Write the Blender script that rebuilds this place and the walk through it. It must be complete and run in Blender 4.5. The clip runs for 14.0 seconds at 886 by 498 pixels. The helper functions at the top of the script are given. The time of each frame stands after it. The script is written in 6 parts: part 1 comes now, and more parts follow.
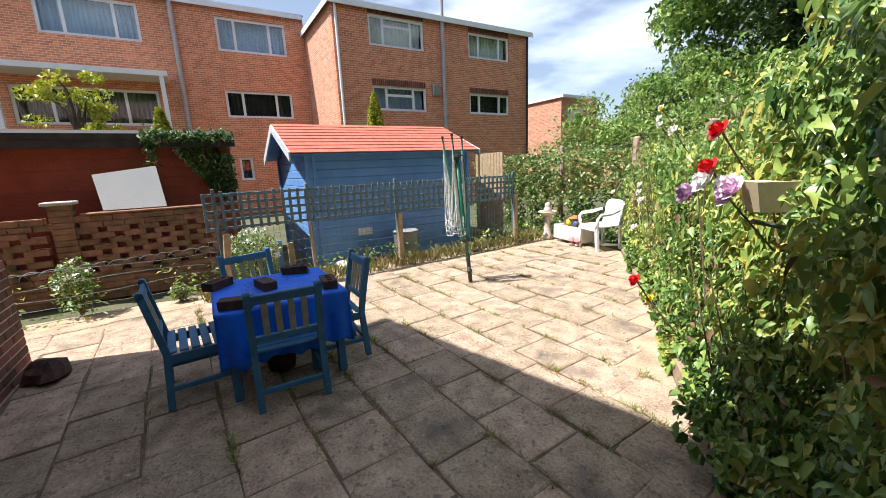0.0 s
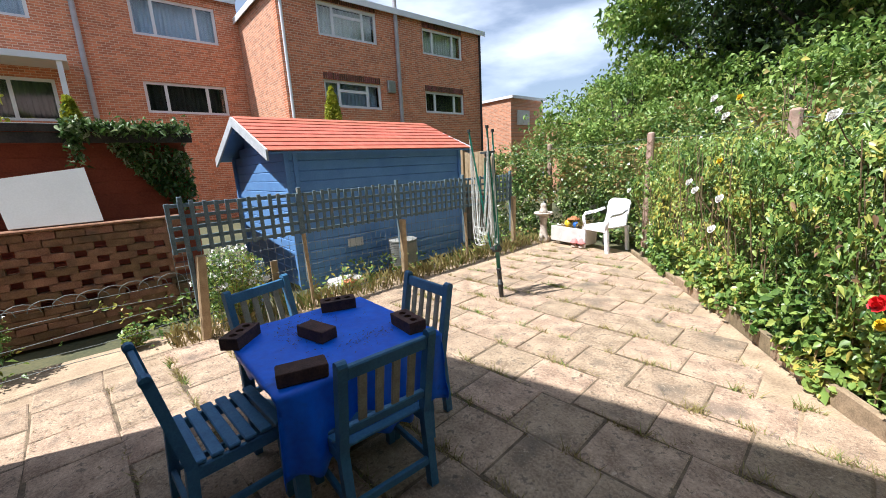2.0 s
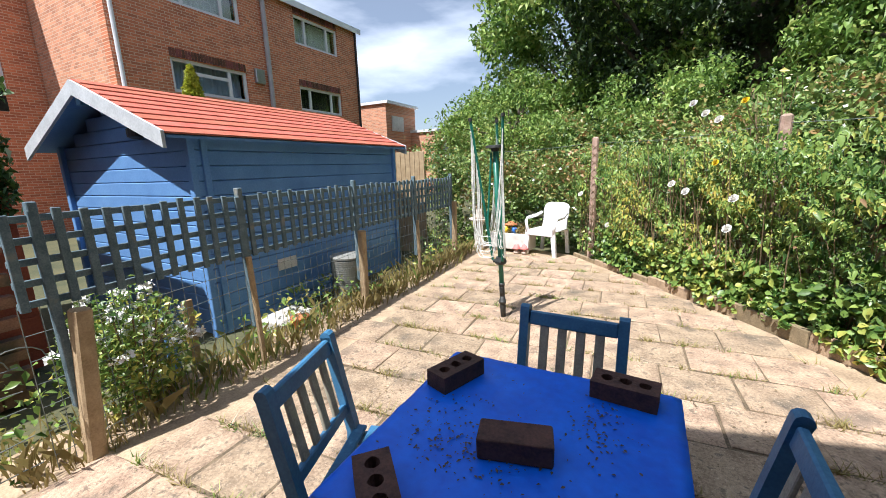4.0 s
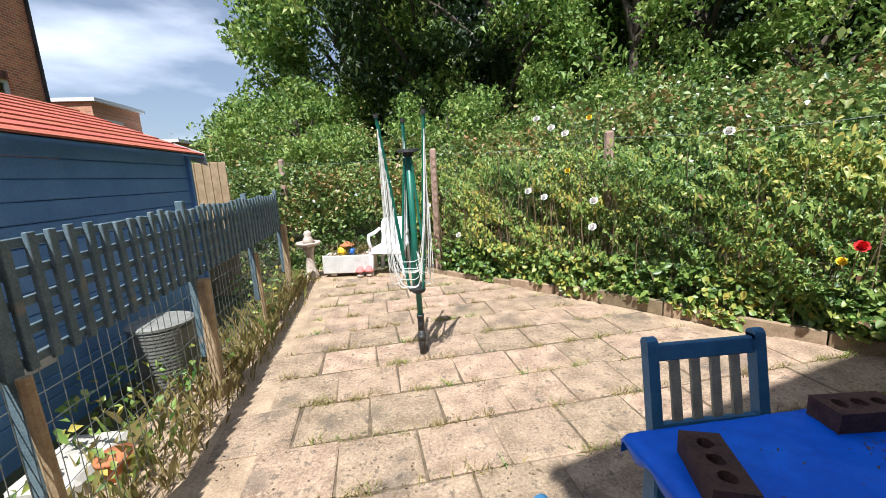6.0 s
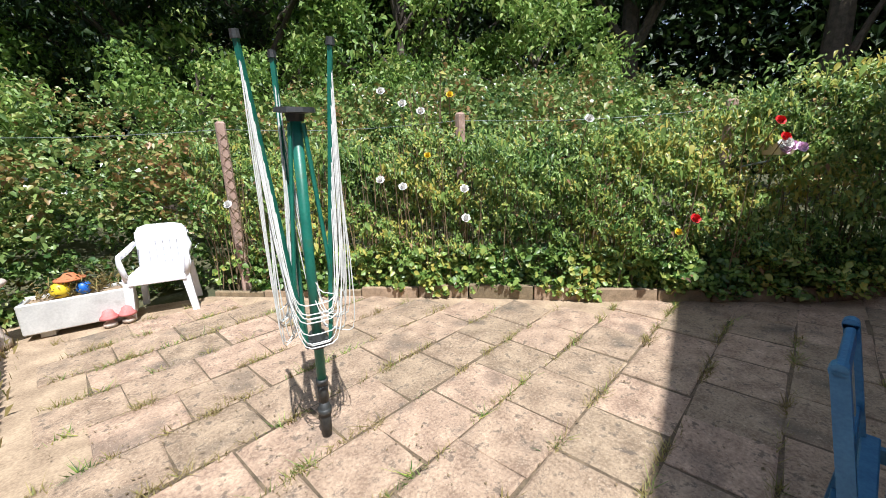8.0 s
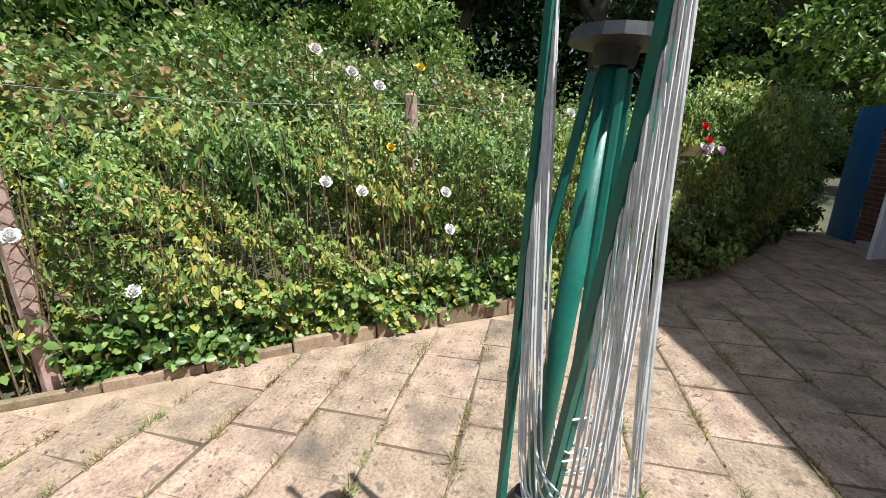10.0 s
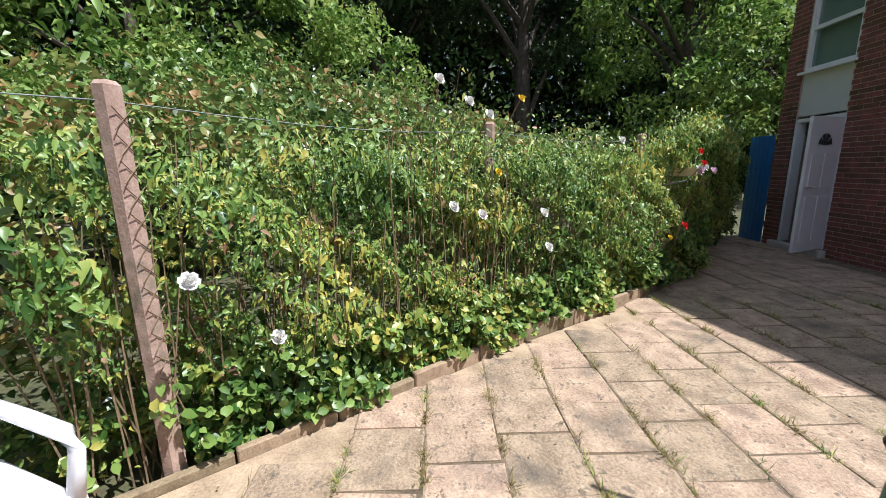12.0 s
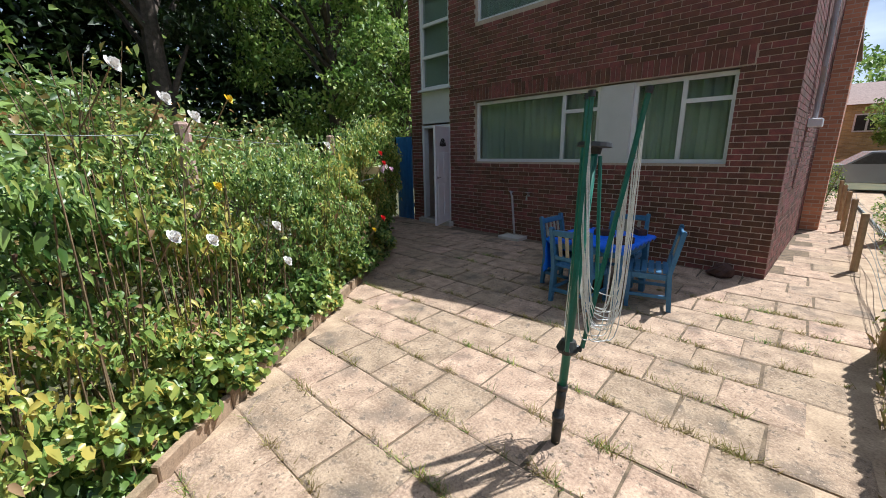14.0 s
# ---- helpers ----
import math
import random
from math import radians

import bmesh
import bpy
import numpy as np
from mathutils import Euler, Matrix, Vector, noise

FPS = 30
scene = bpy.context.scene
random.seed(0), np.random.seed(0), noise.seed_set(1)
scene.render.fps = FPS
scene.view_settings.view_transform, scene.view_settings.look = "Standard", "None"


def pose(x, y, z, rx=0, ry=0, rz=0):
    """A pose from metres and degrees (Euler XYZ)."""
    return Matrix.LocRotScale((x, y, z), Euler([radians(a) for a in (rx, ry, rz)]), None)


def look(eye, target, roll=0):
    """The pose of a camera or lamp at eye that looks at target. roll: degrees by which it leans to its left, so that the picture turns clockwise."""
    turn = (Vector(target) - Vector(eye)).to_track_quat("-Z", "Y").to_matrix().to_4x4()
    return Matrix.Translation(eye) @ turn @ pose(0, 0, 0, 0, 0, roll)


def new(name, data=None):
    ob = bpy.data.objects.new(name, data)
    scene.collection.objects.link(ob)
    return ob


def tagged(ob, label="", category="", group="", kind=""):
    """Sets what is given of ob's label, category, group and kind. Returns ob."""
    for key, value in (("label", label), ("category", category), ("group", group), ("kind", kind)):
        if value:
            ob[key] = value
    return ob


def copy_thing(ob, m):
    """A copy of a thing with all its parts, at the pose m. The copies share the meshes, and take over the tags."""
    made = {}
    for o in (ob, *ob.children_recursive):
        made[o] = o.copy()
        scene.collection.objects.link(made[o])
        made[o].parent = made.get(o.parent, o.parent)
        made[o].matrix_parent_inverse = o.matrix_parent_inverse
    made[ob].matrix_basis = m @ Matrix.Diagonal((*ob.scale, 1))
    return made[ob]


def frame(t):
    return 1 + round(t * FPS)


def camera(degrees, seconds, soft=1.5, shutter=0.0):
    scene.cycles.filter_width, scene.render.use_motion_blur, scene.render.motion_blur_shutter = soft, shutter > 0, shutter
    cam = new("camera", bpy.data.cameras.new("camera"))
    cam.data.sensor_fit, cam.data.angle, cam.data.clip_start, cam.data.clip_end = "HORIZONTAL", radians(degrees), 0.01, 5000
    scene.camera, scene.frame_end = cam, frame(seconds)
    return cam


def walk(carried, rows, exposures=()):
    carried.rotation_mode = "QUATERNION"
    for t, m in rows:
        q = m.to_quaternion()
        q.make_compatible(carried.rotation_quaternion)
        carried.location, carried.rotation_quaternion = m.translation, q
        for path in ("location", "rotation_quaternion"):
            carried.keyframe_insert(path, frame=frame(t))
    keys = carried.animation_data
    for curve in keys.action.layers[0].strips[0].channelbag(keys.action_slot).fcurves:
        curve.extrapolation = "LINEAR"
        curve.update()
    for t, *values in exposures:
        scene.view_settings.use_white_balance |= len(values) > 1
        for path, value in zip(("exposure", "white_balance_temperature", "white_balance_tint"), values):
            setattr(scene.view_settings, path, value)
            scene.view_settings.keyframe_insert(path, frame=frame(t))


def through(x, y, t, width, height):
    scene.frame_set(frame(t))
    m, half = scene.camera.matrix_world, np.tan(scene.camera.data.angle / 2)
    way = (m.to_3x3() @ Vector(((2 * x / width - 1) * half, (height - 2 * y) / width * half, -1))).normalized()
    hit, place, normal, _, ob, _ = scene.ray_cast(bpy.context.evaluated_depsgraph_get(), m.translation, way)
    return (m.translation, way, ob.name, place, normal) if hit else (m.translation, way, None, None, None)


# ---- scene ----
# camera and walk
cam = camera(97.5, 14.0, 0.9)
PATH = [
    (0, (4.578, 1.486, 1.550), (2.902, 2.495, 1.136), -2.46),
    (0.5, (4.331, 1.367, 1.561), (2.702, 2.449, 1.141), -1.67),
    (1, (4.011, 1.262, 1.526), (2.422, 2.403, 1.110), -1.29),
    (1.5, (3.635, 1.137, 1.520), (2.066, 2.306, 1.107), -1.58),
    (2, (3.307, 1.043, 1.559), (1.823, 2.317, 1.139), -3.00),
    (4.5, (1.166, 0.821, 1.478), (0.460, 2.647, 1.073), -1.50),
    (5, (0.752, 0.931, 1.468), (0.288, 2.833, 1.059), -1.96),
    (5.5, (0.479, 1.065, 1.471), (0.299, 3.016, 1.071), -3.01),
    (6, (0.234, 1.314, 1.482), (0.473, 3.265, 1.109), -2.85),
    (6.5, (-0.190, 1.616, 1.517), (0.502, 3.434, 1.054), -2.25),
    (7, (-0.292, 1.908, 1.538), (0.674, 3.591, 1.053), -2.48),
    (7.5, (-0.308, 2.263, 1.515), (0.811, 3.853, 1.044), -2.60),
    (8, (-0.363, 2.612, 1.477), (0.962, 4.032, 0.998), -2.17),
    (8.5, (-0.412, 3.036, 1.503), (1.139, 4.202, 1.019), -2.33),
    (11, (-0.458, 5.109, 1.502), (1.460, 5.416, 1.023), -0.44),
    (11.5, (-0.799, 5.441, 1.503), (1.149, 5.654, 1.105), -2.42),
    (12, (-0.770, 5.805, 1.495), (1.187, 5.900, 1.092), -1.09),
    (12.5, (-0.701, 6.165, 1.526), (1.259, 6.156, 1.126), -1.89),
    (13, (-0.688, 6.308, 1.554), (1.219, 5.899, 1.108), -2.48),
    (13.5, (-0.552, 6.192, 1.625), (1.120, 5.212, 1.130), -1.96),
    (14, (-0.546, 6.220, 1.659), (0.850, 4.874, 1.168), -0.96),
]
walk(cam, [(t, look(eye, target, roll)) for t, eye, target, roll in PATH], [(0.0, 0.98, 6000, 11), (2.0, 0.82, 5900, 11), (4.5, 0.76, 5950, 11), (7.0, 0.54, 5850, 11), (14.0, 0.53, 5750, 11)])

# daylight: a clear summer noon, the sun behind the house
SUN = Vector((0.185, 0.54, -1.0)).normalized()
sun_data = bpy.data.lights.new("sun", "SUN")
sun_data.energy, sun_data.angle, sun_data.color = 5.0, radians(0.53), (1.0, 0.95, 0.86)
sun = new("sun", sun_data)
sun.rotation_euler = SUN.to_track_quat("-Z", "Y").to_euler()
sky_world = bpy.data.worlds.new("sky")
scene.world = sky_world
sky_world.use_nodes = True
wn = sky_world.node_tree
sky = wn.nodes.new("ShaderNodeTexSky")
sky.sky_type, sky.sun_disc = "NISHITA", False
sky.sun_elevation, sky.sun_rotation = math.asin(-SUN.z), math.atan2(-SUN.x, -SUN.y)
sky.air_density, sky.dust_density, sky.ozone_density = 1.0, 1.2, 1.0
# thin white cloud drawn over the blue
wc = wn.nodes.new("ShaderNodeTexCoord")
wm = wn.nodes.new("ShaderNodeMapping")
wm.inputs["Scale"].default_value = (1.2, 1.2, 4.0)
wz = wn.nodes.new("ShaderNodeTexNoise")
wz.inputs["Scale"].default_value, wz.inputs["Detail"].default_value = 2.2, 7
wr = wn.nodes.new("ShaderNodeValToRGB")
wr.color_ramp.elements[0].position, wr.color_ramp.elements[1].position = 0.47, 0.82
wr.color_ramp.elements[0].color = (0.14, 0.14, 0.14, 1)
wx = wn.nodes.new("ShaderNodeMixRGB")
wx.inputs[2].default_value = (14.0, 14.6, 15.6, 1)
wn.links.new(wc.outputs["Generated"], wm.inputs[0])
wn.links.new(wm.outputs[0], wz.inputs["Vector"])
wn.links.new(wz.outputs[0], wr.inputs[0])
wn.links.new(wr.outputs[0], wx.inputs[0])
wn.links.new(sky.outputs[0], wx.inputs[1])
wn.links.new(wx.outputs[0], wn.nodes["Background"].inputs[0])
wn.nodes["Background"].inputs[1].default_value = 0.067


# ---------------------------------------------------------------- materials
def mat(name, dark, light, scale=6.0, rough=0.8, bump=0.2, fine=60.0, metal=0.0, vary=0.0, island=False, stain=None, stain_scale=1.3,
        stain_at=0.55, glow=None):
    """Two scales of noise between two colours, fine relief, an optional stain, and variation from piece to piece."""
    m = bpy.data.materials.new(name)
    m.use_nodes = True
    n, l = m.node_tree.nodes, m.node_tree.links
    p = n["Principled BSDF"]
    co = n.new("ShaderNodeTexCoord")
    geo = n.new("ShaderNodeNewGeometry")
    src = geo.outputs["Position"]
    a, b = n.new("ShaderNodeTexNoise"), n.new("ShaderNodeTexNoise")
    for q, s in ((a, scale), (b, fine)):
        l.new(src, q.inputs["Vector"])
        q.inputs["Scale"].default_value, q.inputs["Detail"].default_value = s, 6
    add = n.new("ShaderNodeMath")
    add.operation = "MULTIPLY_ADD"
    add.inputs[1].default_value = 0.55
    half = n.new("ShaderNodeMath")
    half.operation = "MULTIPLY"
    half.inputs[1].default_value = 0.45
    l.new(b.outputs[0], half.inputs[0])
    l.new(a.outputs[0], add.inputs[0])
    l.new(half.outputs[0], add.inputs[2])
    ramp = n.new("ShaderNodeValToRGB")
    ramp.color_ramp.elements[0].position, ramp.color_ramp.elements[1].position = 0.36, 0.64
    ramp.color_ramp.elements[0].color, ramp.color_ramp.elements[1].color = (*dark, 1), (*light, 1)
    l.new(add.outputs[0], ramp.inputs[0])
    out = ramp.outputs[0]
    if stain:
        c = n.new("ShaderNodeTexNoise")
        c.inputs["Scale"].default_value, c.inputs["Detail"].default_value = stain_scale, 8
        l.new(src, c.inputs["Vector"])
        r2 = n.new("ShaderNodeValToRGB")
        r2.color_ramp.elements[0].position, r2.color_ramp.elements[1].position = stain_at, stain_at + 0.14
        l.new(c.outputs[0], r2.inputs[0])
        mx = n.new("ShaderNodeMixRGB")
        mx.inputs[2].default_value = (*stain, 1)
        l.new(r2.outputs[0], mx.inputs[0])
        l.new(out, mx.inputs[1])
        out = mx.outputs[0]
    if vary:
        h = n.new("ShaderNodeHueSaturation")
        k = n.new("ShaderNodeMapRange")
        k.inputs["To Min"].default_value, k.inputs["To Max"].default_value = 1 - vary, 1 + vary
        l.new(geo.outputs["Random Per Island"] if island else n.new("ShaderNodeObjectInfo").outputs["Random"], k.inputs["Value"])
        l.new(k.outputs[0], h.inputs["Value"])
        hk = n.new("ShaderNodeMapRange")
        hk.inputs["To Min"].default_value, hk.inputs["To Max"].default_value = 0.5 + vary * 0.05, 0.5 - vary * 0.05
        l.new(k.outputs[0], hk.inputs["Value"])
        hk.inputs["From Min"].default_value, hk.inputs["From Max"].default_value = 1 - vary, 1 + vary
        l.new(hk.outputs[0], h.inputs["Hue"])
        l.new(out, h.inputs["Color"])
        out = h.outputs[0]
    l.new(out, p.inputs["Base Color"])
    p.inputs["Roughness"].default_value, p.inputs["Metallic"].default_value = rough, metal
    if bump:
        bp = n.new("ShaderNodeBump")
        bp.inputs["Strength"].default_value, bp.inputs["Distance"].default_value = bump, 0.01
        l.new(add.outputs[0], bp.inputs["Height"])
        l.new(bp.outputs[0], p.inputs["Normal"])
    if glow:
        p.inputs["Emission Color"].default_value, p.inputs["Emission Strength"].default_value = (*glow, 1), 1
    return m


def leafy(name, dark, light, odd, through=0.35, rough=0.5):
    """Leaves: colour by leaf and by patch, light shining through."""
    m = bpy.data.materials.new(name)
    m.use_nodes = True
    n, l = m.node_tree.nodes, m.node_tree.links
    p, out = n["Principled BSDF"], n["Material Output"]
    geo = n.new("ShaderNodeNewGeometry")
    z = n.new("ShaderNodeTexNoise")
    z.inputs["Scale"].default_value, z.inputs["Detail"].default_value = 1.1, 3
    l.new(geo.outputs["Position"], z.inputs["Vector"])
    s = n.new("ShaderNodeMath")
    s.operation = "ADD"
    l.new(geo.outputs["Random Per Island"], s.inputs[0])
    patch = n.new("ShaderNodeMapRange")
    patch.inputs["From Min"].default_value, patch.inputs["From Max"].default_value = 0.25, 0.75
    l.new(z.outputs[0], patch.inputs["Value"])
    l.new(patch.outputs[0], s.inputs[1])
    r = n.new("ShaderNodeValToRGB")
    e = r.color_ramp.elements
    e[0].position, e[0].color = 0.25, (*dark, 1)
    e[1].position, e[1].color = 0.59, (*light, 1)
    e.new(0.79).color = (*odd, 1)
    hv = n.new("ShaderNodeMath")
    hv.operation = "MULTIPLY"
    hv.inputs[1].default_value = 0.5
    l.new(s.outputs[0], hv.inputs[0])
    l.new(hv.outputs[0], r.inputs[0])
    l.new(r.outputs[0], p.inputs["Base Color"])
    p.inputs["Roughness"].default_value = rough
    t = n.new("ShaderNodeBsdfTranslucent")
    l.new(r.outputs[0], t.inputs[0])
    mx = n.new("ShaderNodeMixShader")
    mx.inputs[0].default_value = through
    l.new(p.outputs[0], mx.inputs[1])
    l.new(t.outputs[0], mx.inputs[2])
    l.new(mx.outputs[0], out.inputs[0])
    return m


def brickwork(name, c1, c2, mortar, axis):
    """Brick courses for far walls, 225 x 75 mm; axis: the wall's horizontal run, x or y."""
    m = mat(name, c1, c2, 3.0, 0.9, 0.3, 40.0)
    n, l = m.node_tree.nodes, m.node_tree.links
    p = n["Principled BSDF"]
    old = p.inputs["Base Color"].links[0].from_socket
    geo, sep, com = n.new("ShaderNodeNewGeometry"), n.new("ShaderNodeSeparateXYZ"), n.new("ShaderNodeCombineXYZ")
    l.new(geo.outputs["Position"], sep.inputs[0])
    l.new(sep.outputs["XYZ".index(axis.upper())], com.inputs[0])
    l.new(sep.outputs[2], com.inputs[1])
    b = n.new("ShaderNodeTexBrick")
    l.new(com.outputs[0], b.inputs["Vector"])
    b.inputs["Scale"].default_value = 1.0
    b.inputs["Brick Width"].default_value, b.inputs["Row Height"].default_value = 0.225, 0.075
    b.inputs["Mortar Size"].default_value, b.inputs["Mortar Smooth"].default_value = 0.008, 0.2
    b.inputs["Color1"].default_value, b.inputs["Color2"].default_value = (0.75, 0.72, 0.7, 1), (1.2, 1.15, 1.1, 1)
    b.inputs["Mortar"].default_value = (1, 1, 1, 1)
    mul = n.new("ShaderNodeMixRGB")
    mul.blend_type, mul.inputs[0].default_value = "MULTIPLY", 1.0
    l.new(old, mul.inputs[1])
    l.new(b.outputs["Color"], mul.inputs[2])
    mo = n.new("ShaderNodeMixRGB")
    mo.inputs[2].default_value = (*mortar, 1)
    l.new(b.outputs["Fac"], mo.inputs[0])
    l.new(mul.outputs[0], mo.inputs[1])
    l.new(mo.outputs[0], p.inputs["Base Color"])
    return m


def glassy(name, tint, rough=0.05):
    m = bpy.data.materials.new(name)
    m.use_nodes = True
    n, l = m.node_tree.nodes, m.node_tree.links
    out = n["Material Output"]
    n.remove(n["Principled BSDF"])
    g, t, f, mx = (n.new("ShaderNodeBsdfGlossy"), n.new("ShaderNodeBsdfTransparent"), n.new("ShaderNodeLayerWeight"), n.new("ShaderNodeMixShader"))
    g.inputs["Roughness"].default_value = rough
    t.inputs[0].default_value = (*tint, 1)
    f.inputs["Blend"].default_value = 0.5
    pw, sc = n.new("ShaderNodeMath"), n.new("ShaderNodeMath")
    pw.operation, pw.inputs[1].default_value = "POWER", 4.0
    sc.operation, sc.inputs[1].default_value, sc.inputs[2].default_value = "MULTIPLY_ADD", 0.9, 0.06
    l.new(f.outputs["Facing"], pw.inputs[0])
    l.new(pw.outputs[0], sc.inputs[0])
    l.new(sc.outputs[0], mx.inputs[0])
    l.new(t.outputs[0], mx.inputs[1])
    l.new(g.outputs[0], mx.inputs[2])
    l.new(mx.outputs[0], out.inputs[0])
    return m


def paving(name):
    """Worn concrete slabs: mottled body, coarse and fine aggregate, grime blotches, pale lichen, a tone of its own for each slab."""
    m = mat(name, (0.22, 0.150, 0.100), (0.54, 0.395, 0.270), 7.0, 0.92, 1.0, 60.0, vary=0.16, stain=(0.17, 0.130, 0.095), stain_scale=2.6, stain_at=0.56)
    n, l = m.node_tree.nodes, m.node_tree.links
    p = n["Principled BSDF"]
    out = p.inputs["Base Color"].links[0].from_socket
    pos = n.new("ShaderNodeNewGeometry").outputs["Position"]

    def layer(out, kind, scale, at, to, tint, amount):
        q = n.new("ShaderNodeTexNoise" if kind == "noise" else "ShaderNodeTexVoronoi")
        q.inputs["Scale"].default_value = scale
        if kind == "noise":
            q.inputs["Detail"].default_value = 9
            q.inputs["Roughness"].default_value = 0.72
        l.new(pos, q.inputs["Vector"])
        r = n.new("ShaderNodeMapRange")
        r.inputs["From Min"].default_value, r.inputs["From Max"].default_value, r.inputs["To Max"].default_value = at, to, amount
        l.new(q.outputs[0], r.inputs["Value"])
        mx = n.new("ShaderNodeMixRGB")
        mx.inputs[2].default_value = (*tint, 1)
        l.new(r.outputs[0], mx.inputs[0])
        l.new(out, mx.inputs[1])
        return mx.outputs[0]

    out = layer(out, "noise", 14.0, 0.54, 0.62, (0.095, 0.075, 0.058), 0.75)
    out = layer(out, "noise", 22.0, 0.60, 0.66, (0.60, 0.47, 0.34), 0.7)
    out = layer(out, "spot", 150.0, 0.30, 0.12, (0.10, 0.085, 0.07), 0.8)
    out = layer(out, "spot", 95.0, 0.24, 0.10, (0.62, 0.51, 0.39), 0.6)
    l.new(out, p.inputs["Base Color"])
    return m


M_SLAB = paving("paving_slab")
M_JOINT = mat("dark_joint_soil", (0.07, 0.052, 0.033), (0.22, 0.16, 0.10), 9.0, 0.95, 0.8, 90.0)
M_EARTH = mat("sandy_earth", (0.26, 0.185, 0.12), (0.52, 0.39, 0.26), 5.0, 0.95, 0.8, 70.0)
M_GROUND = mat("ground_soil", (0.05, 0.06, 0.03), (0.12, 0.11, 0.05), 1.2, 0.95, 0.6, 30.0)
M_BRICK = mat("house_brick", (0.10, 0.042, 0.034), (0.225, 0.09, 0.06), 9.0, 0.9, 0.35, 120.0, vary=0.42)
M_BRICK_J = mat("house_brick_far", (0.10, 0.042, 0.034), (0.225, 0.09, 0.06), 9.0, 0.9, 0.35, 120.0, vary=0.42, island=True)
M_MORTAR = mat("mortar", (0.42, 0.34, 0.27), (0.56, 0.46, 0.37), 9.0, 0.95, 0.3)
M_OLDBRICK = mat("old_wall_brick", (0.20, 0.10, 0.06), (0.36, 0.20, 0.12), 8.0, 0.95, 0.4, 90.0, vary=0.25, island=True, stain=(0.10, 0.08, 0.055), stain_scale=3.0)
M_TERR_Y = brickwork("terrace_brick", (0.47, 0.155, 0.08), (0.64, 0.245, 0.125), (0.64, 0.46, 0.33), "y")
M_TERR_X = brickwork("terrace_brick_side", (0.50, 0.22, 0.13), (0.62, 0.30, 0.18), (0.55, 0.42, 0.32), "x")
M_UPVC = mat("white_plastic_frame", (0.72, 0.73, 0.75), (0.80, 0.81, 0.83), 4.0, 0.35, 0.03)
M_CREAM = mat("cream_panel", (0.58, 0.59, 0.58), (0.66, 0.67, 0.66), 3.0, 0.5, 0.05)
M_GREYWHITE = mat("weathered_white", (0.52, 0.51, 0.49), (0.66, 0.65, 0.62), 6.0, 0.6, 0.15, stain=(0.36, 0.34, 0.31), stain_scale=5.0, stain_at=0.62)
M_GLASS = glassy("window_glass", (0.92, 0.95, 0.95))
# green-grey tint stands for dimly lit rooms and greenery mirrored in the panes
M_GLASS_ROOMSHADE = glassy("room_shade_glass", (0.70, 0.76, 0.72), 0.02)
# near black: the darkness of unlit rooms put into the colour
M_DARK = mat("unlit_room_black", (0.02, 0.02, 0.02), (0.05, 0.05, 0.05), 2.0, 0.9, 0.0)
M_CURTAIN = mat("net_curtain", (0.62, 0.65, 0.64), (0.80, 0.82, 0.81), 3.0, 0.9, 0.1)
M_CURTAIN_BLUE = mat("pale_blue_curtain", (0.36, 0.47, 0.62), (0.50, 0.60, 0.74), 3.0, 0.9, 0.1)
M_BLUEWOOD = mat("blue_painted_wood", (0.035, 0.13, 0.26), (0.06, 0.20, 0.36), 14.0, 0.55, 0.25, 90.0, stain=(0.10, 0.22, 0.32), stain_scale=9.0, stain_at=0.62)
M_GREYWOOD = mat("weathered_slat", (0.26, 0.24, 0.19), (0.44, 0.40, 0.31), 16.0, 0.7, 0.3, 120.0)
M_CLOTH = mat("blue_tarpaulin", (0.003, 0.105, 0.72), (0.005, 0.165, 0.90), 5.0, 0.5, 0.35, 30.0, stain=(0.008, 0.035, 0.24), stain_scale=5.0, stain_at=0.66)
M_ENGBRICK = mat("dark_loose_brick", (0.05, 0.026, 0.022), (0.125, 0.06, 0.045), 18.0, 0.9, 0.5, 110.0, vary=0.25)
M_SHED = mat("shed_blue_paint", (0.10, 0.23, 0.50), (0.15, 0.31, 0.60), 3.0, 0.6, 0.15, 60.0)
M_SHED_TRIM = mat("shed_grey_trim", (0.40, 0.42, 0.44), (0.56, 0.58, 0.60), 6.0, 0.7, 0.2)
M_FELT = mat("red_roof_felt", (0.38, 0.09, 0.055), (0.55, 0.155, 0.10), 7.0, 0.95, 0.5, 140.0, vary=0.12)
M_TRELLIS = mat("blue_grey_trellis", (0.07, 0.12, 0.15), (0.17, 0.23, 0.26), 18.0, 0.75, 0.3, 120.0, stain=(0.26, 0.24, 0.19), stain_scale=8.0, stain_at=0.64)
M_POST = mat("pale_timber_post", (0.30, 0.21, 0.12), (0.47, 0.35, 0.21), 14.0, 0.85, 0.5, 100.0)
M_WIRE = mat("fence_wire", (0.13, 0.16, 0.15), (0.26, 0.28, 0.27), 20.0, 0.5, 0.1, metal=0.6)
M_GREENMETAL = mat("green_painted_steel", (0.012, 0.12, 0.085), (0.022, 0.18, 0.125), 12.0, 0.4, 0.1, 80.0, stain=(0.05, 0.12, 0.07), stain_scale=12.0, stain_at=0.62)
M_BLACKPL = mat("black_plastic", (0.02, 0.022, 0.022), (0.045, 0.047, 0.045), 12.0, 0.5, 0.15)
M_CORD = mat("white_cord", (0.62, 0.62, 0.58), (0.82, 0.82, 0.78), 20.0, 0.6, 0.05)
M_CHAIRW = mat("white_moulded_plastic", (0.76, 0.75, 0.78), (0.86, 0.85, 0.88), 5.0, 0.4, 0.04)
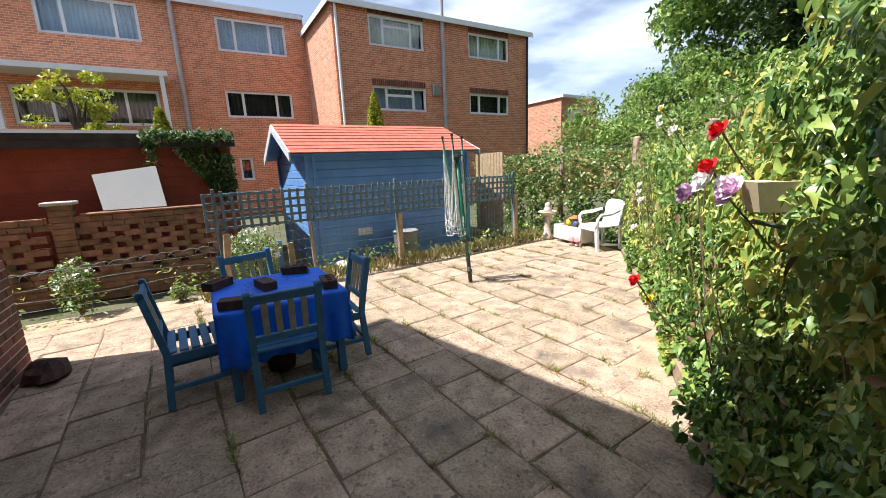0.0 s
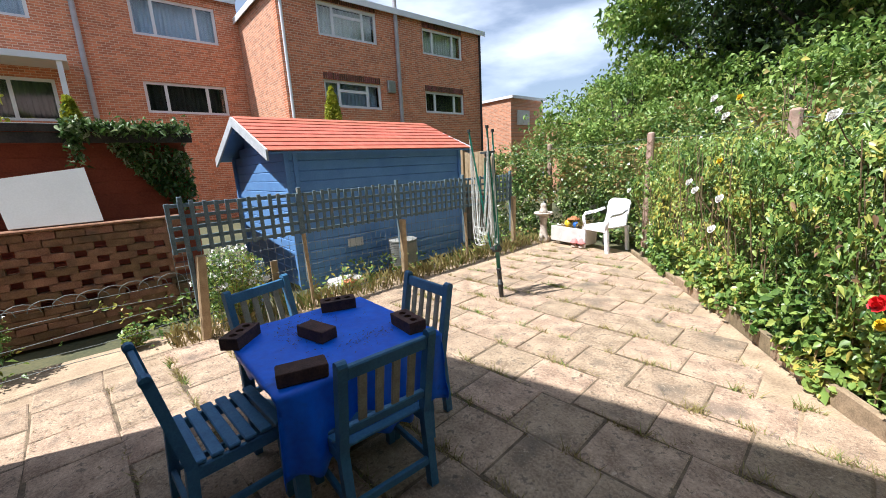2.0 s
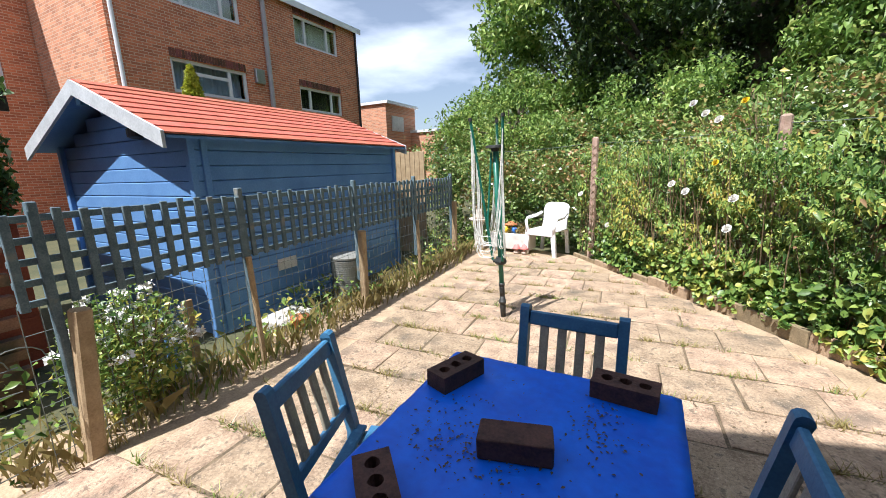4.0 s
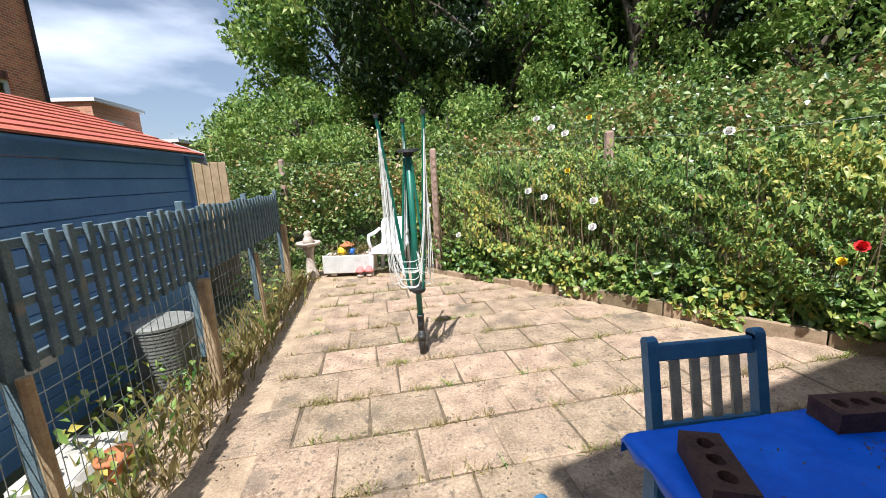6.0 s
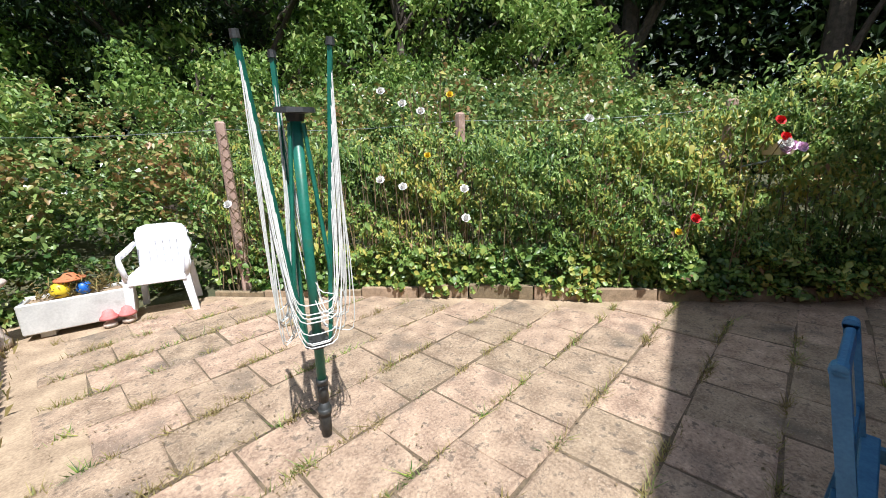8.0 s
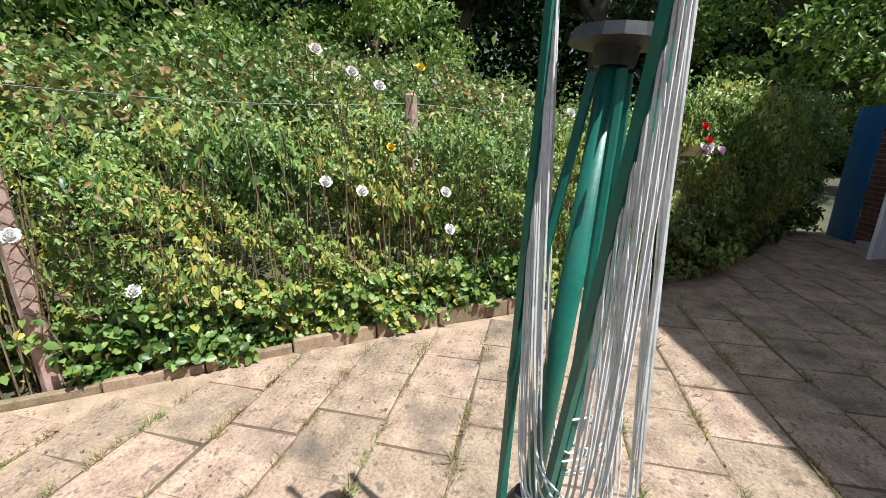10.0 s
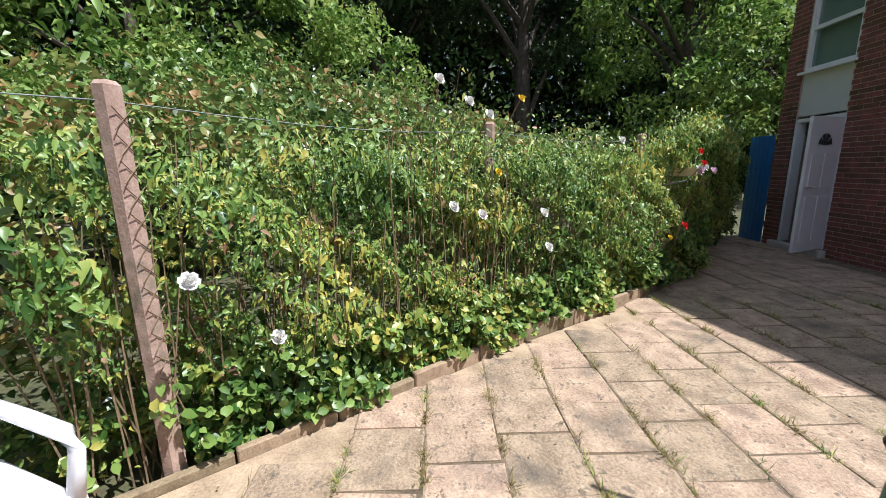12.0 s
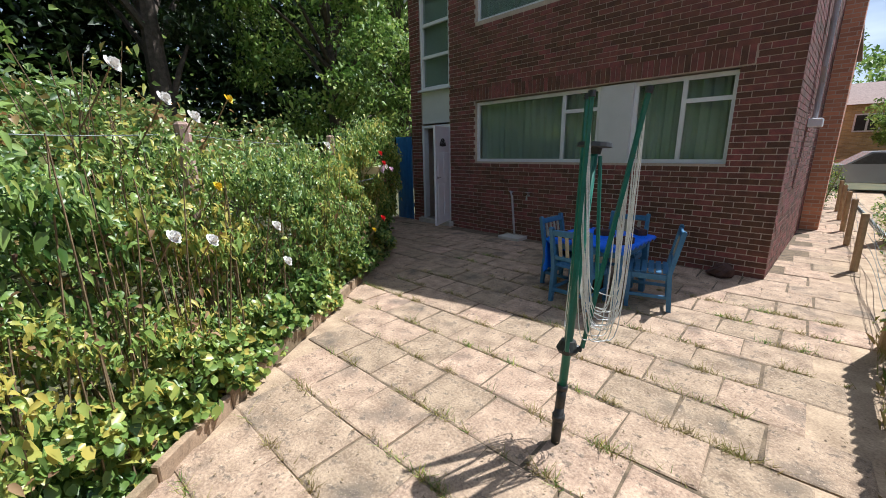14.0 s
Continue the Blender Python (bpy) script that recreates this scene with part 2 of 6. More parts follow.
M_STONE = mat("pale_cast_stone", (0.44, 0.36, 0.30), (0.66, 0.58, 0.50), 16.0, 0.9, 0.5, 90.0, stain=(0.30, 0.22, 0.17), stain_scale=9.0)
M_PINKPOST = mat("pinkish_concrete", (0.34, 0.22, 0.17), (0.52, 0.37, 0.30), 14.0, 0.95, 0.5, 90.0, stain=(0.24, 0.19, 0.14), stain_scale=6.0)
M_REDSHED = mat("dark_red_boards", (0.21, 0.038, 0.016), (0.34, 0.072, 0.03), 4.0, 0.7, 0.2, 60.0)
M_FELTDARK = mat("black_roof_felt", (0.02, 0.02, 0.02), (0.06, 0.055, 0.05), 6.0, 0.9, 0.4)
M_KERB = mat("timber_edging", (0.19, 0.14, 0.085), (0.38, 0.28, 0.175), 12.0, 0.9, 0.5, 90.0, vary=0.2)
M_CONC = mat("pale_concrete", (0.40, 0.38, 0.34), (0.56, 0.53, 0.48), 6.0, 0.95, 0.4, 80.0)
M_HOSE = mat("ribbed_grey_plastic", (0.19, 0.19, 0.17), (0.30, 0.30, 0.28), 10.0, 0.6, 0.2)
M_FENCEB = mat("orange_stained_fence", (0.30, 0.14, 0.05), (0.45, 0.23, 0.09), 9.0, 0.8, 0.3, vary=0.15)
M_YELBRICK = brickwork("yellow_brick", (0.40, 0.30, 0.14), (0.50, 0.39, 0.2), (0.45, 0.4, 0.3), "x")
M_TILE = mat("brown_roof_tile", (0.20, 0.14, 0.12), (0.32, 0.24, 0.21), 8.0, 0.9, 0.5)
M_CAR = mat("silver_car_paint", (0.35, 0.38, 0.42), (0.42, 0.45, 0.5), 2.0, 0.25, 0.0, metal=0.6)
M_BLUEDOOR = mat("bright_blue_gate", (0.012, 0.10, 0.30), (0.02, 0.15, 0.40), 8.0, 0.5, 0.2)
M_BARK = mat("tree_bark", (0.05, 0.04, 0.03), (0.13, 0.10, 0.075), 9.0, 0.95, 0.8, 60.0)
M_STEM = mat("dry_stem", (0.12, 0.085, 0.045), (0.28, 0.20, 0.11), 12.0, 0.9, 0.3)
M_DEADLEAF = leafy("dead_leaf", (0.10, 0.05, 0.025), (0.26, 0.15, 0.07), (0.36, 0.24, 0.12), 0.2, 0.7)
M_STRAW = leafy("dry_grass", (0.22, 0.17, 0.06), (0.40, 0.33, 0.13), (0.16, 0.24, 0.05), 0.25, 0.7)
M_LEAF = leafy("hedge_leaf", (0.05, 0.12, 0.022), (0.29, 0.42, 0.10), (0.54, 0.46, 0.10), 0.3, 0.38)
M_BRAMBLE = leafy("bramble_leaf", (0.055, 0.12, 0.03), (0.28, 0.39, 0.11), (0.38, 0.22, 0.09), 0.3, 0.4)
M_TREELEAF = leafy("tree_leaf", (0.06, 0.13, 0.022), (0.27, 0.41, 0.09), (0.42, 0.47, 0.13), 0.36)
# leaf colour darkened to stand for the shade under the wood's canopy
M_TREESHADE = leafy("shaded_tree_leaf", (0.009, 0.025, 0.007), (0.034, 0.07, 0.016), (0.06, 0.09, 0.024), 0.2)
M_CONIFER = leafy("golden_conifer", (0.22, 0.27, 0.02), (0.42, 0.45, 0.04), (0.5, 0.48, 0.06), 0.3)
M_IVY = leafy("ivy_leaf", (0.03, 0.08, 0.015), (0.12, 0.22, 0.05), (0.55, 0.6, 0.4), 0.2)
M_FLW = mat("white_petal", (0.78, 0.76, 0.72), (0.88, 0.87, 0.84), 30.0, 0.6, 0.05)
M_FLR = mat("red_petal", (0.55, 0.006, 0.012), (0.72, 0.02, 0.02), 30.0, 0.6, 0.05)
M_FLY = mat("yellow_petal", (0.75, 0.52, 0.01), (0.85, 0.66, 0.03), 30.0, 0.6, 0.05)
M_FLP = mat("pink_petal", (0.74, 0.46, 0.66), (0.87, 0.70, 0.82), 30.0, 0.6, 0.05)
M_CREAMPOT = mat("cream_pot", (0.55, 0.46, 0.28), (0.66, 0.57, 0.38), 8.0, 0.6, 0.1)
M_TOYY = mat("yellow_plastic", (0.70, 0.50, 0.02), (0.80, 0.60, 0.03), 6.0, 0.4, 0.02)
M_TOYB = mat("blue_plastic", (0.02, 0.12, 0.5), (0.03, 0.18, 0.62), 6.0, 0.4, 0.02)
M_TERRACOTTA = mat("terracotta", (0.42, 0.13, 0.05), (0.58, 0.22, 0.09), 10.0, 0.8, 0.2)
M_PINKRED = mat("faded_red_paint", (0.55, 0.16, 0.15), (0.68, 0.27, 0.25), 12.0, 0.7, 0.15)
M_GREYPIPE = mat("grey_pipe", (0.34, 0.32, 0.33), (0.45, 0.43, 0.44), 5.0, 0.5, 0.05)
M_GALV = mat("galvanised_steel", (0.32, 0.33, 0.33), (0.44, 0.45, 0.45), 8.0, 0.4, 0.1, metal=0.7)


# ---------------------------------------------------------------- mesh helpers
class Build:
    """Collects simple solids into one mesh."""

    def __init__(self):
        self.v, self.f = [], []

    def add(self, verts, faces):
        k = len(self.v)
        self.v.extend(tuple(p) for p in verts)
        self.f.extend(tuple(k + i for i in q) for q in faces)
        return self

    def box(self, x0, x1, y0, y1, z0, z1, m=None):
        p = [Vector(q) for q in ((x0, y0, z0), (x1, y0, z0), (x1, y1, z0), (x0, y1, z0), (x0, y0, z1), (x1, y0, z1), (x1, y1, z1), (x0, y1, z1))]
        if m is not None:
            p = [m @ q for q in p]
        return self.add(p, ((0, 3, 2, 1), (4, 5, 6, 7), (0, 1, 5, 4), (1, 2, 6, 5), (2, 3, 7, 6), (3, 0, 4, 7)))

    def soft(self, x0, x1, y0, y1, z0, z1, c=0.006, m=None):
        """A box with chamfered edges."""
        c = min(c, (x1 - x0) * 0.45, (y1 - y0) * 0.45, (z1 - z0) * 0.45)
        bm = bmesh.new()
        bmesh.ops.create_cube(bm, size=1)
        for q in bm.verts:
            q.co = Vector(((x0 + x1) / 2 + q.co.x * (x1 - x0), (y0 + y1) / 2 + q.co.y * (y1 - y0), (z0 + z1) / 2 + q.co.z * (z1 - z0)))
        bmesh.ops.bevel(bm, geom=bm.edges[:], offset=c, segments=1, affect="EDGES")
        bm.verts.index_update()
        self.add([m @ q.co if m is not None else q.co for q in bm.verts], [[q.index for q in f.verts] for f in bm.faces])
        bm.free()
        return self

    def tube(self, pts, radii, n=8, caps=True):
        pts = [Vector(p) for p in pts]
        if not hasattr(radii, "__len__"):
            radii = [radii] * len(pts)
        rings = []
        for i, p in enumerate(pts):
            d = (pts[min(i + 1, len(pts) - 1)] - pts[max(i - 1, 0)]).normalized()
            u = d.cross(Vector((0, 0, 1)) if abs(d.z) < 0.9 else Vector((1, 0, 0))).normalized()
            w = d.cross(u)
            rings.append([p + radii[i] * (math.cos(a) * u + math.sin(a) * w) for a in (2 * math.pi * k / n for k in range(n))])
        verts = [q for r in rings for q in r]
        faces = [(i * n + k, i * n + (k + 1) % n, (i + 1) * n + (k + 1) % n, (i + 1) * n + k) for i in range(len(pts) - 1) for k in range(n)]
        if caps:
            faces += [tuple(range(n - 1, -1, -1)), tuple(range((len(pts) - 1) * n, len(pts) * n))]
        return self.add(verts, faces)

    def lathe(self, profile, cx=0.0, cy=0.0, n=20):
        verts = [(cx + r * math.cos(2 * math.pi * k / n), cy + r * math.sin(2 * math.pi * k / n), z) for r, z in profile for k in range(n)]
        faces = [(i * n + k, i * n + (k + 1) % n, (i + 1) * n + (k + 1) % n, (i + 1) * n + k) for i in range(len(profile) - 1) for k in range(n)]
        faces += [tuple(range(n - 1, -1, -1)), tuple(range((len(profile) - 1) * n, len(profile) * n))]
        return self.add(verts, faces)

    def prism(self, outline, axis, a, b):
        """A flat outline (pairs) pushed along an axis from a to b."""
        n = len(outline)
        put = {"x": lambda p, q: (q, p[0], p[1]), "y": lambda p, q: (p[0], q, p[1]), "z": lambda p, q: (p[0], p[1], q)}[axis]
        verts = [put(p, a) for p in outline] + [put(p, b) for p in outline]
        faces = [tuple(range(n - 1, -1, -1)), tuple(range(n, 2 * n))] + [(i, (i + 1) % n, n + (i + 1) % n, n + i) for i in range(n)]
        return self.add(verts, faces)

    def mesh(self, name, material, smooth=False):
        me = bpy.data.meshes.new(name)
        me.from_pydata(self.v, [], self.f)
        me.materials.append(material)
        bm = bmesh.new()
        bm.from_mesh(me)
        bmesh.ops.recalc_face_normals(bm, faces=bm.faces)
        bm.to_mesh(me)
        bm.free()
        if smooth:
            me.polygons.foreach_set("use_smooth", [True] * len(me.polygons))
        me.update()
        return me


def part(name, b, material, parent, label="", smooth=False):
    ob = new(name, b.mesh(name, material, smooth))
    ob.parent = parent
    if label:
        tagged(ob, label)
    return ob


def thing(name, label, category, group="", kind="", m=None):
    ob = tagged(new(name), label, category, group, kind)
    ob.empty_display_size = 0.1
    if m is not None:
        ob.matrix_basis = m
    return ob


def solid(name, b, material, label, category, group="", kind="", smooth=False):
    return tagged(new(name, b.mesh(name, material, smooth)), label, category, group, kind)


def structure(name, b, material, label, category):
    return solid(name, b, material, label, category, kind="structure")


def wall_boxes(b, run, face, depth, u0, u1, z0, z1, holes):
    """A wall of solid boxes round its openings. run: 'x' or 'y'; from face back to face + depth."""
    us = sorted({u0, u1, *(h[0] for h in holes), *(h[1] for h in holes)})
    zs = sorted({z0, z1, *(h[2] for h in holes), *(h[3] for h in holes)})
    lo, hi = min(face, face + depth), max(face, face + depth)
    for i in range(len(zs) - 1):
        start = None
        for j in range(len(us)):
            mid = (us[j] + us[j + 1]) / 2 if j + 1 < len(us) else None
            open_here = mid is None or any(h[0] < mid < h[1] and h[2] < (zs[i] + zs[i + 1]) / 2 < h[3] for h in holes)
            if not open_here and start is None:
                start = us[j]
            if open_here and start is not None:
                (b.box(start, us[j], lo, hi, zs[i], zs[i + 1]) if run == "x" else b.box(lo, hi, start, us[j], zs[i], zs[i + 1]))
                start = None
    return b


def casement(parent, run, face, out, u0, u1, z0, z1, bars, frame_w=0.055, inside=M_CURTAIN, cross=(), drape=0.0, back=0.12, sill=True, glass=M_GLASS):
    """A window under its parent: frame, panes, sill and what hangs behind. bars: positions of upright bars; cross: (u from, u to, z) transoms."""
    w = thing_part("window", parent)

    def slab(b, a0, a1, d0, d1, q0, q1):
        lo, hi = sorted((face + out * d0, face + out * d1))
        return b.box(a0, a1, lo, hi, q0, q1) if run == "x" else b.box(lo, hi, a0, a1, q0, q1)
    fr = Build()
    slab(fr, u0, u1, -0.06, 0.012, z0, z0 + frame_w)
    slab(fr, u0, u1, -0.06, 0.012, z1 - frame_w, z1)
    for p in (u0 + frame_w / 2, *bars, u1 - frame_w / 2):
        slab(fr, p - frame_w / 2, p + frame_w / 2, -0.058, 0.01, z0 + frame_w, z1 - frame_w)
    for a0, a1, q in cross:
        slab(fr, a0, a1, -0.056, 0.008, q - frame_w / 2, q + frame_w / 2)
    part("window_frame", fr, M_UPVC, w)
    edges = [u0 + frame_w, *bars, u1 - frame_w]
    for a0, a1 in zip(edges[:-1], edges[1:]):
        pane = part("pane", slab(Build(), a0, a1, -0.03, -0.024, z0 + frame_w * 0.8, z1 - frame_w * 0.8), glass, w)
        pane.visible_shadow = False
    if sill:
        part("window_sill", slab(Build(), u0 - 0.05, u1 + 0.05, -0.05, 0.06, z0 - 0.045, z0), M_UPVC, w)
    # what hangs behind the glass, in folds; M_DARK folds stand for the room's darkness
    cu = Build()
    n = max(6, int((u1 - u0) / 0.045))
    rows = []
    for i in range(n + 1):
        u = u0 + 0.02 + (u1 - u0 - 0.04) * i / n
        d = -back - 0.034 * math.sin(i * 1.9) - 0.01 * math.sin(i * 0.7)
        for q in (z0 + 0.02 + drape, z1 - 0.02):
            rows.append((u, face + out * d, q) if run == "x" else (face + out * d, u, q))
    cu.add(rows, [(2 * i, 2 * i + 2, 2 * i + 3, 2 * i + 1) for i in range(n)])
    part("curtain_or_room_dark", cu, inside, w)
    return w


def thing_part(name, parent):
    ob = new(name)
    ob.parent = parent
    ob.empty_display_size = 0.1
    return ob


rng = np.random.default_rng(7)


def lumps(p, k=1.0, seed=0.0):
    """A cheap smooth field from -1 to 1 over points."""
    x, y, z = p[:, 0] * k + seed, p[:, 1] * k + seed * 1.7, p[:, 2] * k + seed * 0.6
    return (np.sin(1.7 * x + 1.1 * y + 0.3) + np.sin(1.3 * y - 1.9 * z + 1.2) + np.sin(2.3 * z + 1.5 * x + 2.1) + np.sin(3.1 * x - 2.7 * y + 2.9 * z)
            + 0.7 * np.sin(5.3 * x + 4.1 * z) + 0.7 * np.sin(4.7 * y + 5.9 * z + 1.0)) / 4.2


def leaf_mesh(name, points, size, material, up=0.35, outward=None, droop=0.3, narrow=0.55, fine=False):
    """Many folded leaves, each two triangles a side of its midrib."""
    n = len(points)
    nor = rng.normal(size=(n, 3))
    nor[:, 2] = np.abs(nor[:, 2]) + up
    if outward is not None:
        nor += outward
    nor /= np.linalg.norm(nor, axis=1)[:, None]
    along = np.cross(nor, rng.normal(size=(n, 3)))
    along /= np.linalg.norm(along, axis=1)[:, None]
    side = np.cross(nor, along)
    s = (size * rng.uniform(0.45, 1.5, n))[:, None]
    base = points - along * s * 0.5
    tip = points + along * s * 0.5 - np.array([0, 0, 1]) * s * droop * 0.5
    if fine:
        fall = np.array([0, 0, 1]) * s * droop
        row = [base]
        for a, w, d in ((-0.22, 0.46, 0.02), (0.10, 0.44, 0.12)):
            row += [points + along * s * a + side * s * narrow * w + nor * s * 0.10 - fall * d, points + along * s * a - nor * s * 0.02 - fall * d,
                    points + along * s * a - side * s * narrow * w + nor * s * 0.10 - fall * d]
        row.append(tip)
        verts = np.stack(row, 1).reshape(-1, 3)
        tri = np.array([0, 2, 1, 0, 3, 2, 1, 2, 5, 1, 5, 4, 2, 3, 6, 2, 6, 5, 4, 5, 7, 5, 6, 7], dtype=np.int32)
        me = bpy.data.meshes.new(name)
        me.vertices.add(n * 8)
        me.vertices.foreach_set("co", verts.astype(np.float32).ravel())
        me.loops.add(n * 24)
        me.loops.foreach_set("vertex_index", (np.arange(n, dtype=np.int32)[:, None] * 8 + tri[None]).astype(np.int32).ravel())
        me.polygons.add(n * 8)
        me.polygons.foreach_set("loop_start", np.arange(0, n * 24, 3, dtype=np.int32))
        me.polygons.foreach_set("use_smooth", np.ones(n * 8, dtype=bool))
        me.materials.append(material)
        me.update(calc_edges=True)
        return me
    left = points + side * s * narrow * 0.5 + nor * s * 0.12 - along * s * 0.08
    right = points - side * s * narrow * 0.5 + nor * s * 0.12 - along * s * 0.08
    verts = np.stack([base, left, tip, right], 1).reshape(-1, 3)
    idx = np.arange(n, dtype=np.int32)[:, None] * 4
    loops = np.concatenate([idx, idx + 3, idx + 2, idx, idx + 2, idx + 1], 1).ravel()
    me = bpy.data.meshes.new(name)
    me.vertices.add(n * 4)
    me.vertices.foreach_set("co", verts.astype(np.float32).ravel())
    me.loops.add(n * 6)
    me.loops.foreach_set("vertex_index", loops.astype(np.int32))
    me.polygons.add(n * 2)
    me.polygons.foreach_set("loop_start", np.arange(0, n * 6, 3, dtype=np.int32))
    me.materials.append(material)
    me.update(calc_edges=True)
    return me


def leaves(name, points, size, material, label, category, parent=None, kind="", group="", **more):
    ob = new(name, leaf_mesh(name, points, size, material, **more))
    if parent:
        ob.parent = parent
        return tagged(ob, kind="stuff")
    return tagged(ob, label, category, group, kind)


# ---------------------------------------------------------------- ground
structure("ground", Build().add([(-400, -400, -0.06), (400, -400, -0.06), (400, 400, -0.06), (-400, 400, -0.06)], [(0, 1, 2, 3)]), M_GROUND,
          "dark soil and low growth under the gardens", "ground")
# the kerb: foot of the hedge, from the far end to the house
KERB = [(0.55, 7.50), (0.92, 7.05), (1.47, 6.38), (2.43, 5.27), (3.08, 4.38), (3.72, 3.60), (4.6, 2.62), (5.7, 1.75), (7.0, 1.0), (7.6, 0.2)]
bed = Build().prism([(-1.45, 8.2), (-1.45, -14.0), (0.35, -14.0), (0.35, -0.5), (8.0, -0.5), *KERB[::-1]], "z", -0.2, -0.012)
structure("paving_bed", bed, M_EARTH, "sandy earth bed that shows between the slabs", "ground")

inner = [(x - 0.42, y - 0.18) for x, y in KERB[1:]]
joints = Build().prism([(-0.55, 6.7), (-0.55, -13.5), (0.02, -13.5), (0.02, 0.02), (6.9, 0.02), *inner[::-1]], "z", -0.0118, -0.0085)
structure("joint_soil", joints, M_JOINT, "dark damp soil packed in the paving joints", "ground")


def inside_patio(x, y):
    if x < -0.92 or y > 7.45 or (y < -0.02 and x > 0.02) or y < -13.5:
        return False
    for (xa, ya), (xb, yb) in zip(KERB[:-1], KERB[1:]):
        if yb <= y <= ya:
            return x < xa + (xb - xa) * (ya - y) / (ya - yb) - 0.02 + 0.10 * math.sin(y * 2.3)
    return y < 0.3 or x < 0.6


# ---------------------------------------------------------------- the house with its brick front
house = thing("house", "two-storey red-brown brick house with white plastic windows", "house")
EAVE, RIDGE, HW, RIDGE_X, EAVE_R = 5.37, 6.78, 6.9, 2.75, 4.95
FRONT_HOLES = [(0.60, 4.92, 1.43, 2.60), (5.62, 6.56, 0.10, 2.22), (5.64, 6.56, 2.22, 4.9), (1.2, 4.92, 4.02, 4.93)]
front = Build()
wall_boxes(front, "x", -0.005, -0.24, 0.008, HW, -0.05, EAVE_R, FRONT_HOLES)
front.prism([(0.008, EAVE_R), (HW, EAVE_R), (RIDGE_X, RIDGE), (0.008, EAVE)], "y", -0.248, -0.005)
front_wall = part("wall", front, M_MORTAR, house, "red-brown brick wall with pale mortar joints")
side = Build()
wall_boxes(side, "y", 0.005, 0.24, -9.0, -0.008, -0.05, EAVE, [])
side.box(0.008, HW, -9.0, -8.76, 0, EAVE_R)
side.box(HW - 0.24, HW, -8.76, -0.25, 0, EAVE_R)
side_wall = part("wall", side, M_MORTAR, house)
rf = Build()
for s, x0, ez in ((1, 0.0, EAVE), (-1, HW, EAVE_R)):
    rf.prism([(x0 - s * 0.06, ez - 0.03), (RIDGE_X, RIDGE + 0.01), (RIDGE_X, RIDGE + 0.09), (x0 - s * 0.06, ez + 0.06)], "y", -9.0, 0.03)
part("roof", rf, M_TILE, house, "brown tiled pitched roof")
# rooms: boxes behind the openings, coloured near black for the shade indoors
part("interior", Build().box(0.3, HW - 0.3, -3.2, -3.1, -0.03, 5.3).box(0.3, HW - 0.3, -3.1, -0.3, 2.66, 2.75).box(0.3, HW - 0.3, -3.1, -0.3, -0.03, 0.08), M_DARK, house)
casement(house, "x", -0.09, 1, 2.36, 4.92, 1.43, 2.58, [3.0], cross=[(2.36, 3.0, 2.26)], inside=M_CURTAIN, glass=M_GLASS_ROOMSHADE)
casement(house, "x", -0.09, 1, 0.60, 1.86, 1.43, 2.58, [1.20], cross=[(0.60, 1.20, 2.26)], inside=M_CURTAIN, glass=M_GLASS_ROOMSHADE)
part("panel", Build().soft(1.86, 2.36, -0.14, -0.03, 1.43, 2.58, 0.004), M_CREAM, house, "smooth pale panel between the windows")
casement(house, "x", -0.09, 1, 1.2, 4.92, 4.02, 4.93, [2.3, 3.3], inside=M_CURTAIN, glass=M_GLASS_ROOMSHADE)
stair = thing_part("window", house)
fr = Build()
for x0 in (5.64, 6.50):
    fr.box(x0, x0 + 0.06, -0.15, -0.04, 2.98, 4.9)
for z in (2.98, 3.62, 4.26, 4.84):
    fr.box(5.70, 6.50, -0.148, -0.042, z, z + 0.06)
part("window_frame", fr, M_UPVC, stair)
for z in (3.04, 3.68, 4.32):
    part("pane", Build().box(5.70, 6.50, -0.10, -0.09, z, z + 0.58), M_GLASS_ROOMSHADE, stair).visible_shadow = False
part("blind", Build().box(5.68, 6.52, -0.17, -0.16, 3.0, 4.88), M_CURTAIN, stair, "pale blind behind the stair window")
part("window_sill", Build().box(5.6, 6.6, -0.14, 0.05, 2.94, 2.98), M_UPVC, stair)
part("panel", Build().soft(5.64, 6.56, -0.15, -0.045, 2.26, 2.94, 0.004), M_CREAM, house, "smooth pale panel over the door")
# door frame, and the white panelled leaf swung out
df = Build()
df.box(5.62, 5.68, -0.16, -0.02, 0.10, 2.22).box(6.50, 6.56, -0.16, -0.02, 0.10, 2.22).box(5.68, 6.50, -0.158, -0.022, 2.16, 2.22)
door = thing_part("door", house)
part("door_frame", df, M_UPVC, door)
part("doorstep", Build().soft(5.55, 6.62, -0.16, 0.12, -0.03, 0.10, 0.008), M_CONC, house)
DM = Matrix.Translation((5.68, 0.0, 0.12)) @ Matrix.Rotation(radians(114), 4, "Z")
leaf = Build().soft(0.0, 0.78, -0.022, 0.022, 0, 2.03, 0.004, DM)
for x0, x1, z0, z1 in ((0.10, 0.36, 0.16, 0.86), (0.42, 0.68, 0.16, 0.86), (0.10, 0.36, 0.98, 1.50), (0.42, 0.68, 0.98, 1.50)):
    for d in (-1, 1):
        lo, hi = sorted((d * 0.022, d * 0.034))
        leaf.soft(x0, x1, lo, hi, z0, z1, 0.008, DM)
part("door_leaf", leaf, M_UPVC, door, "white panelled plastic door standing open")
fan = Build()
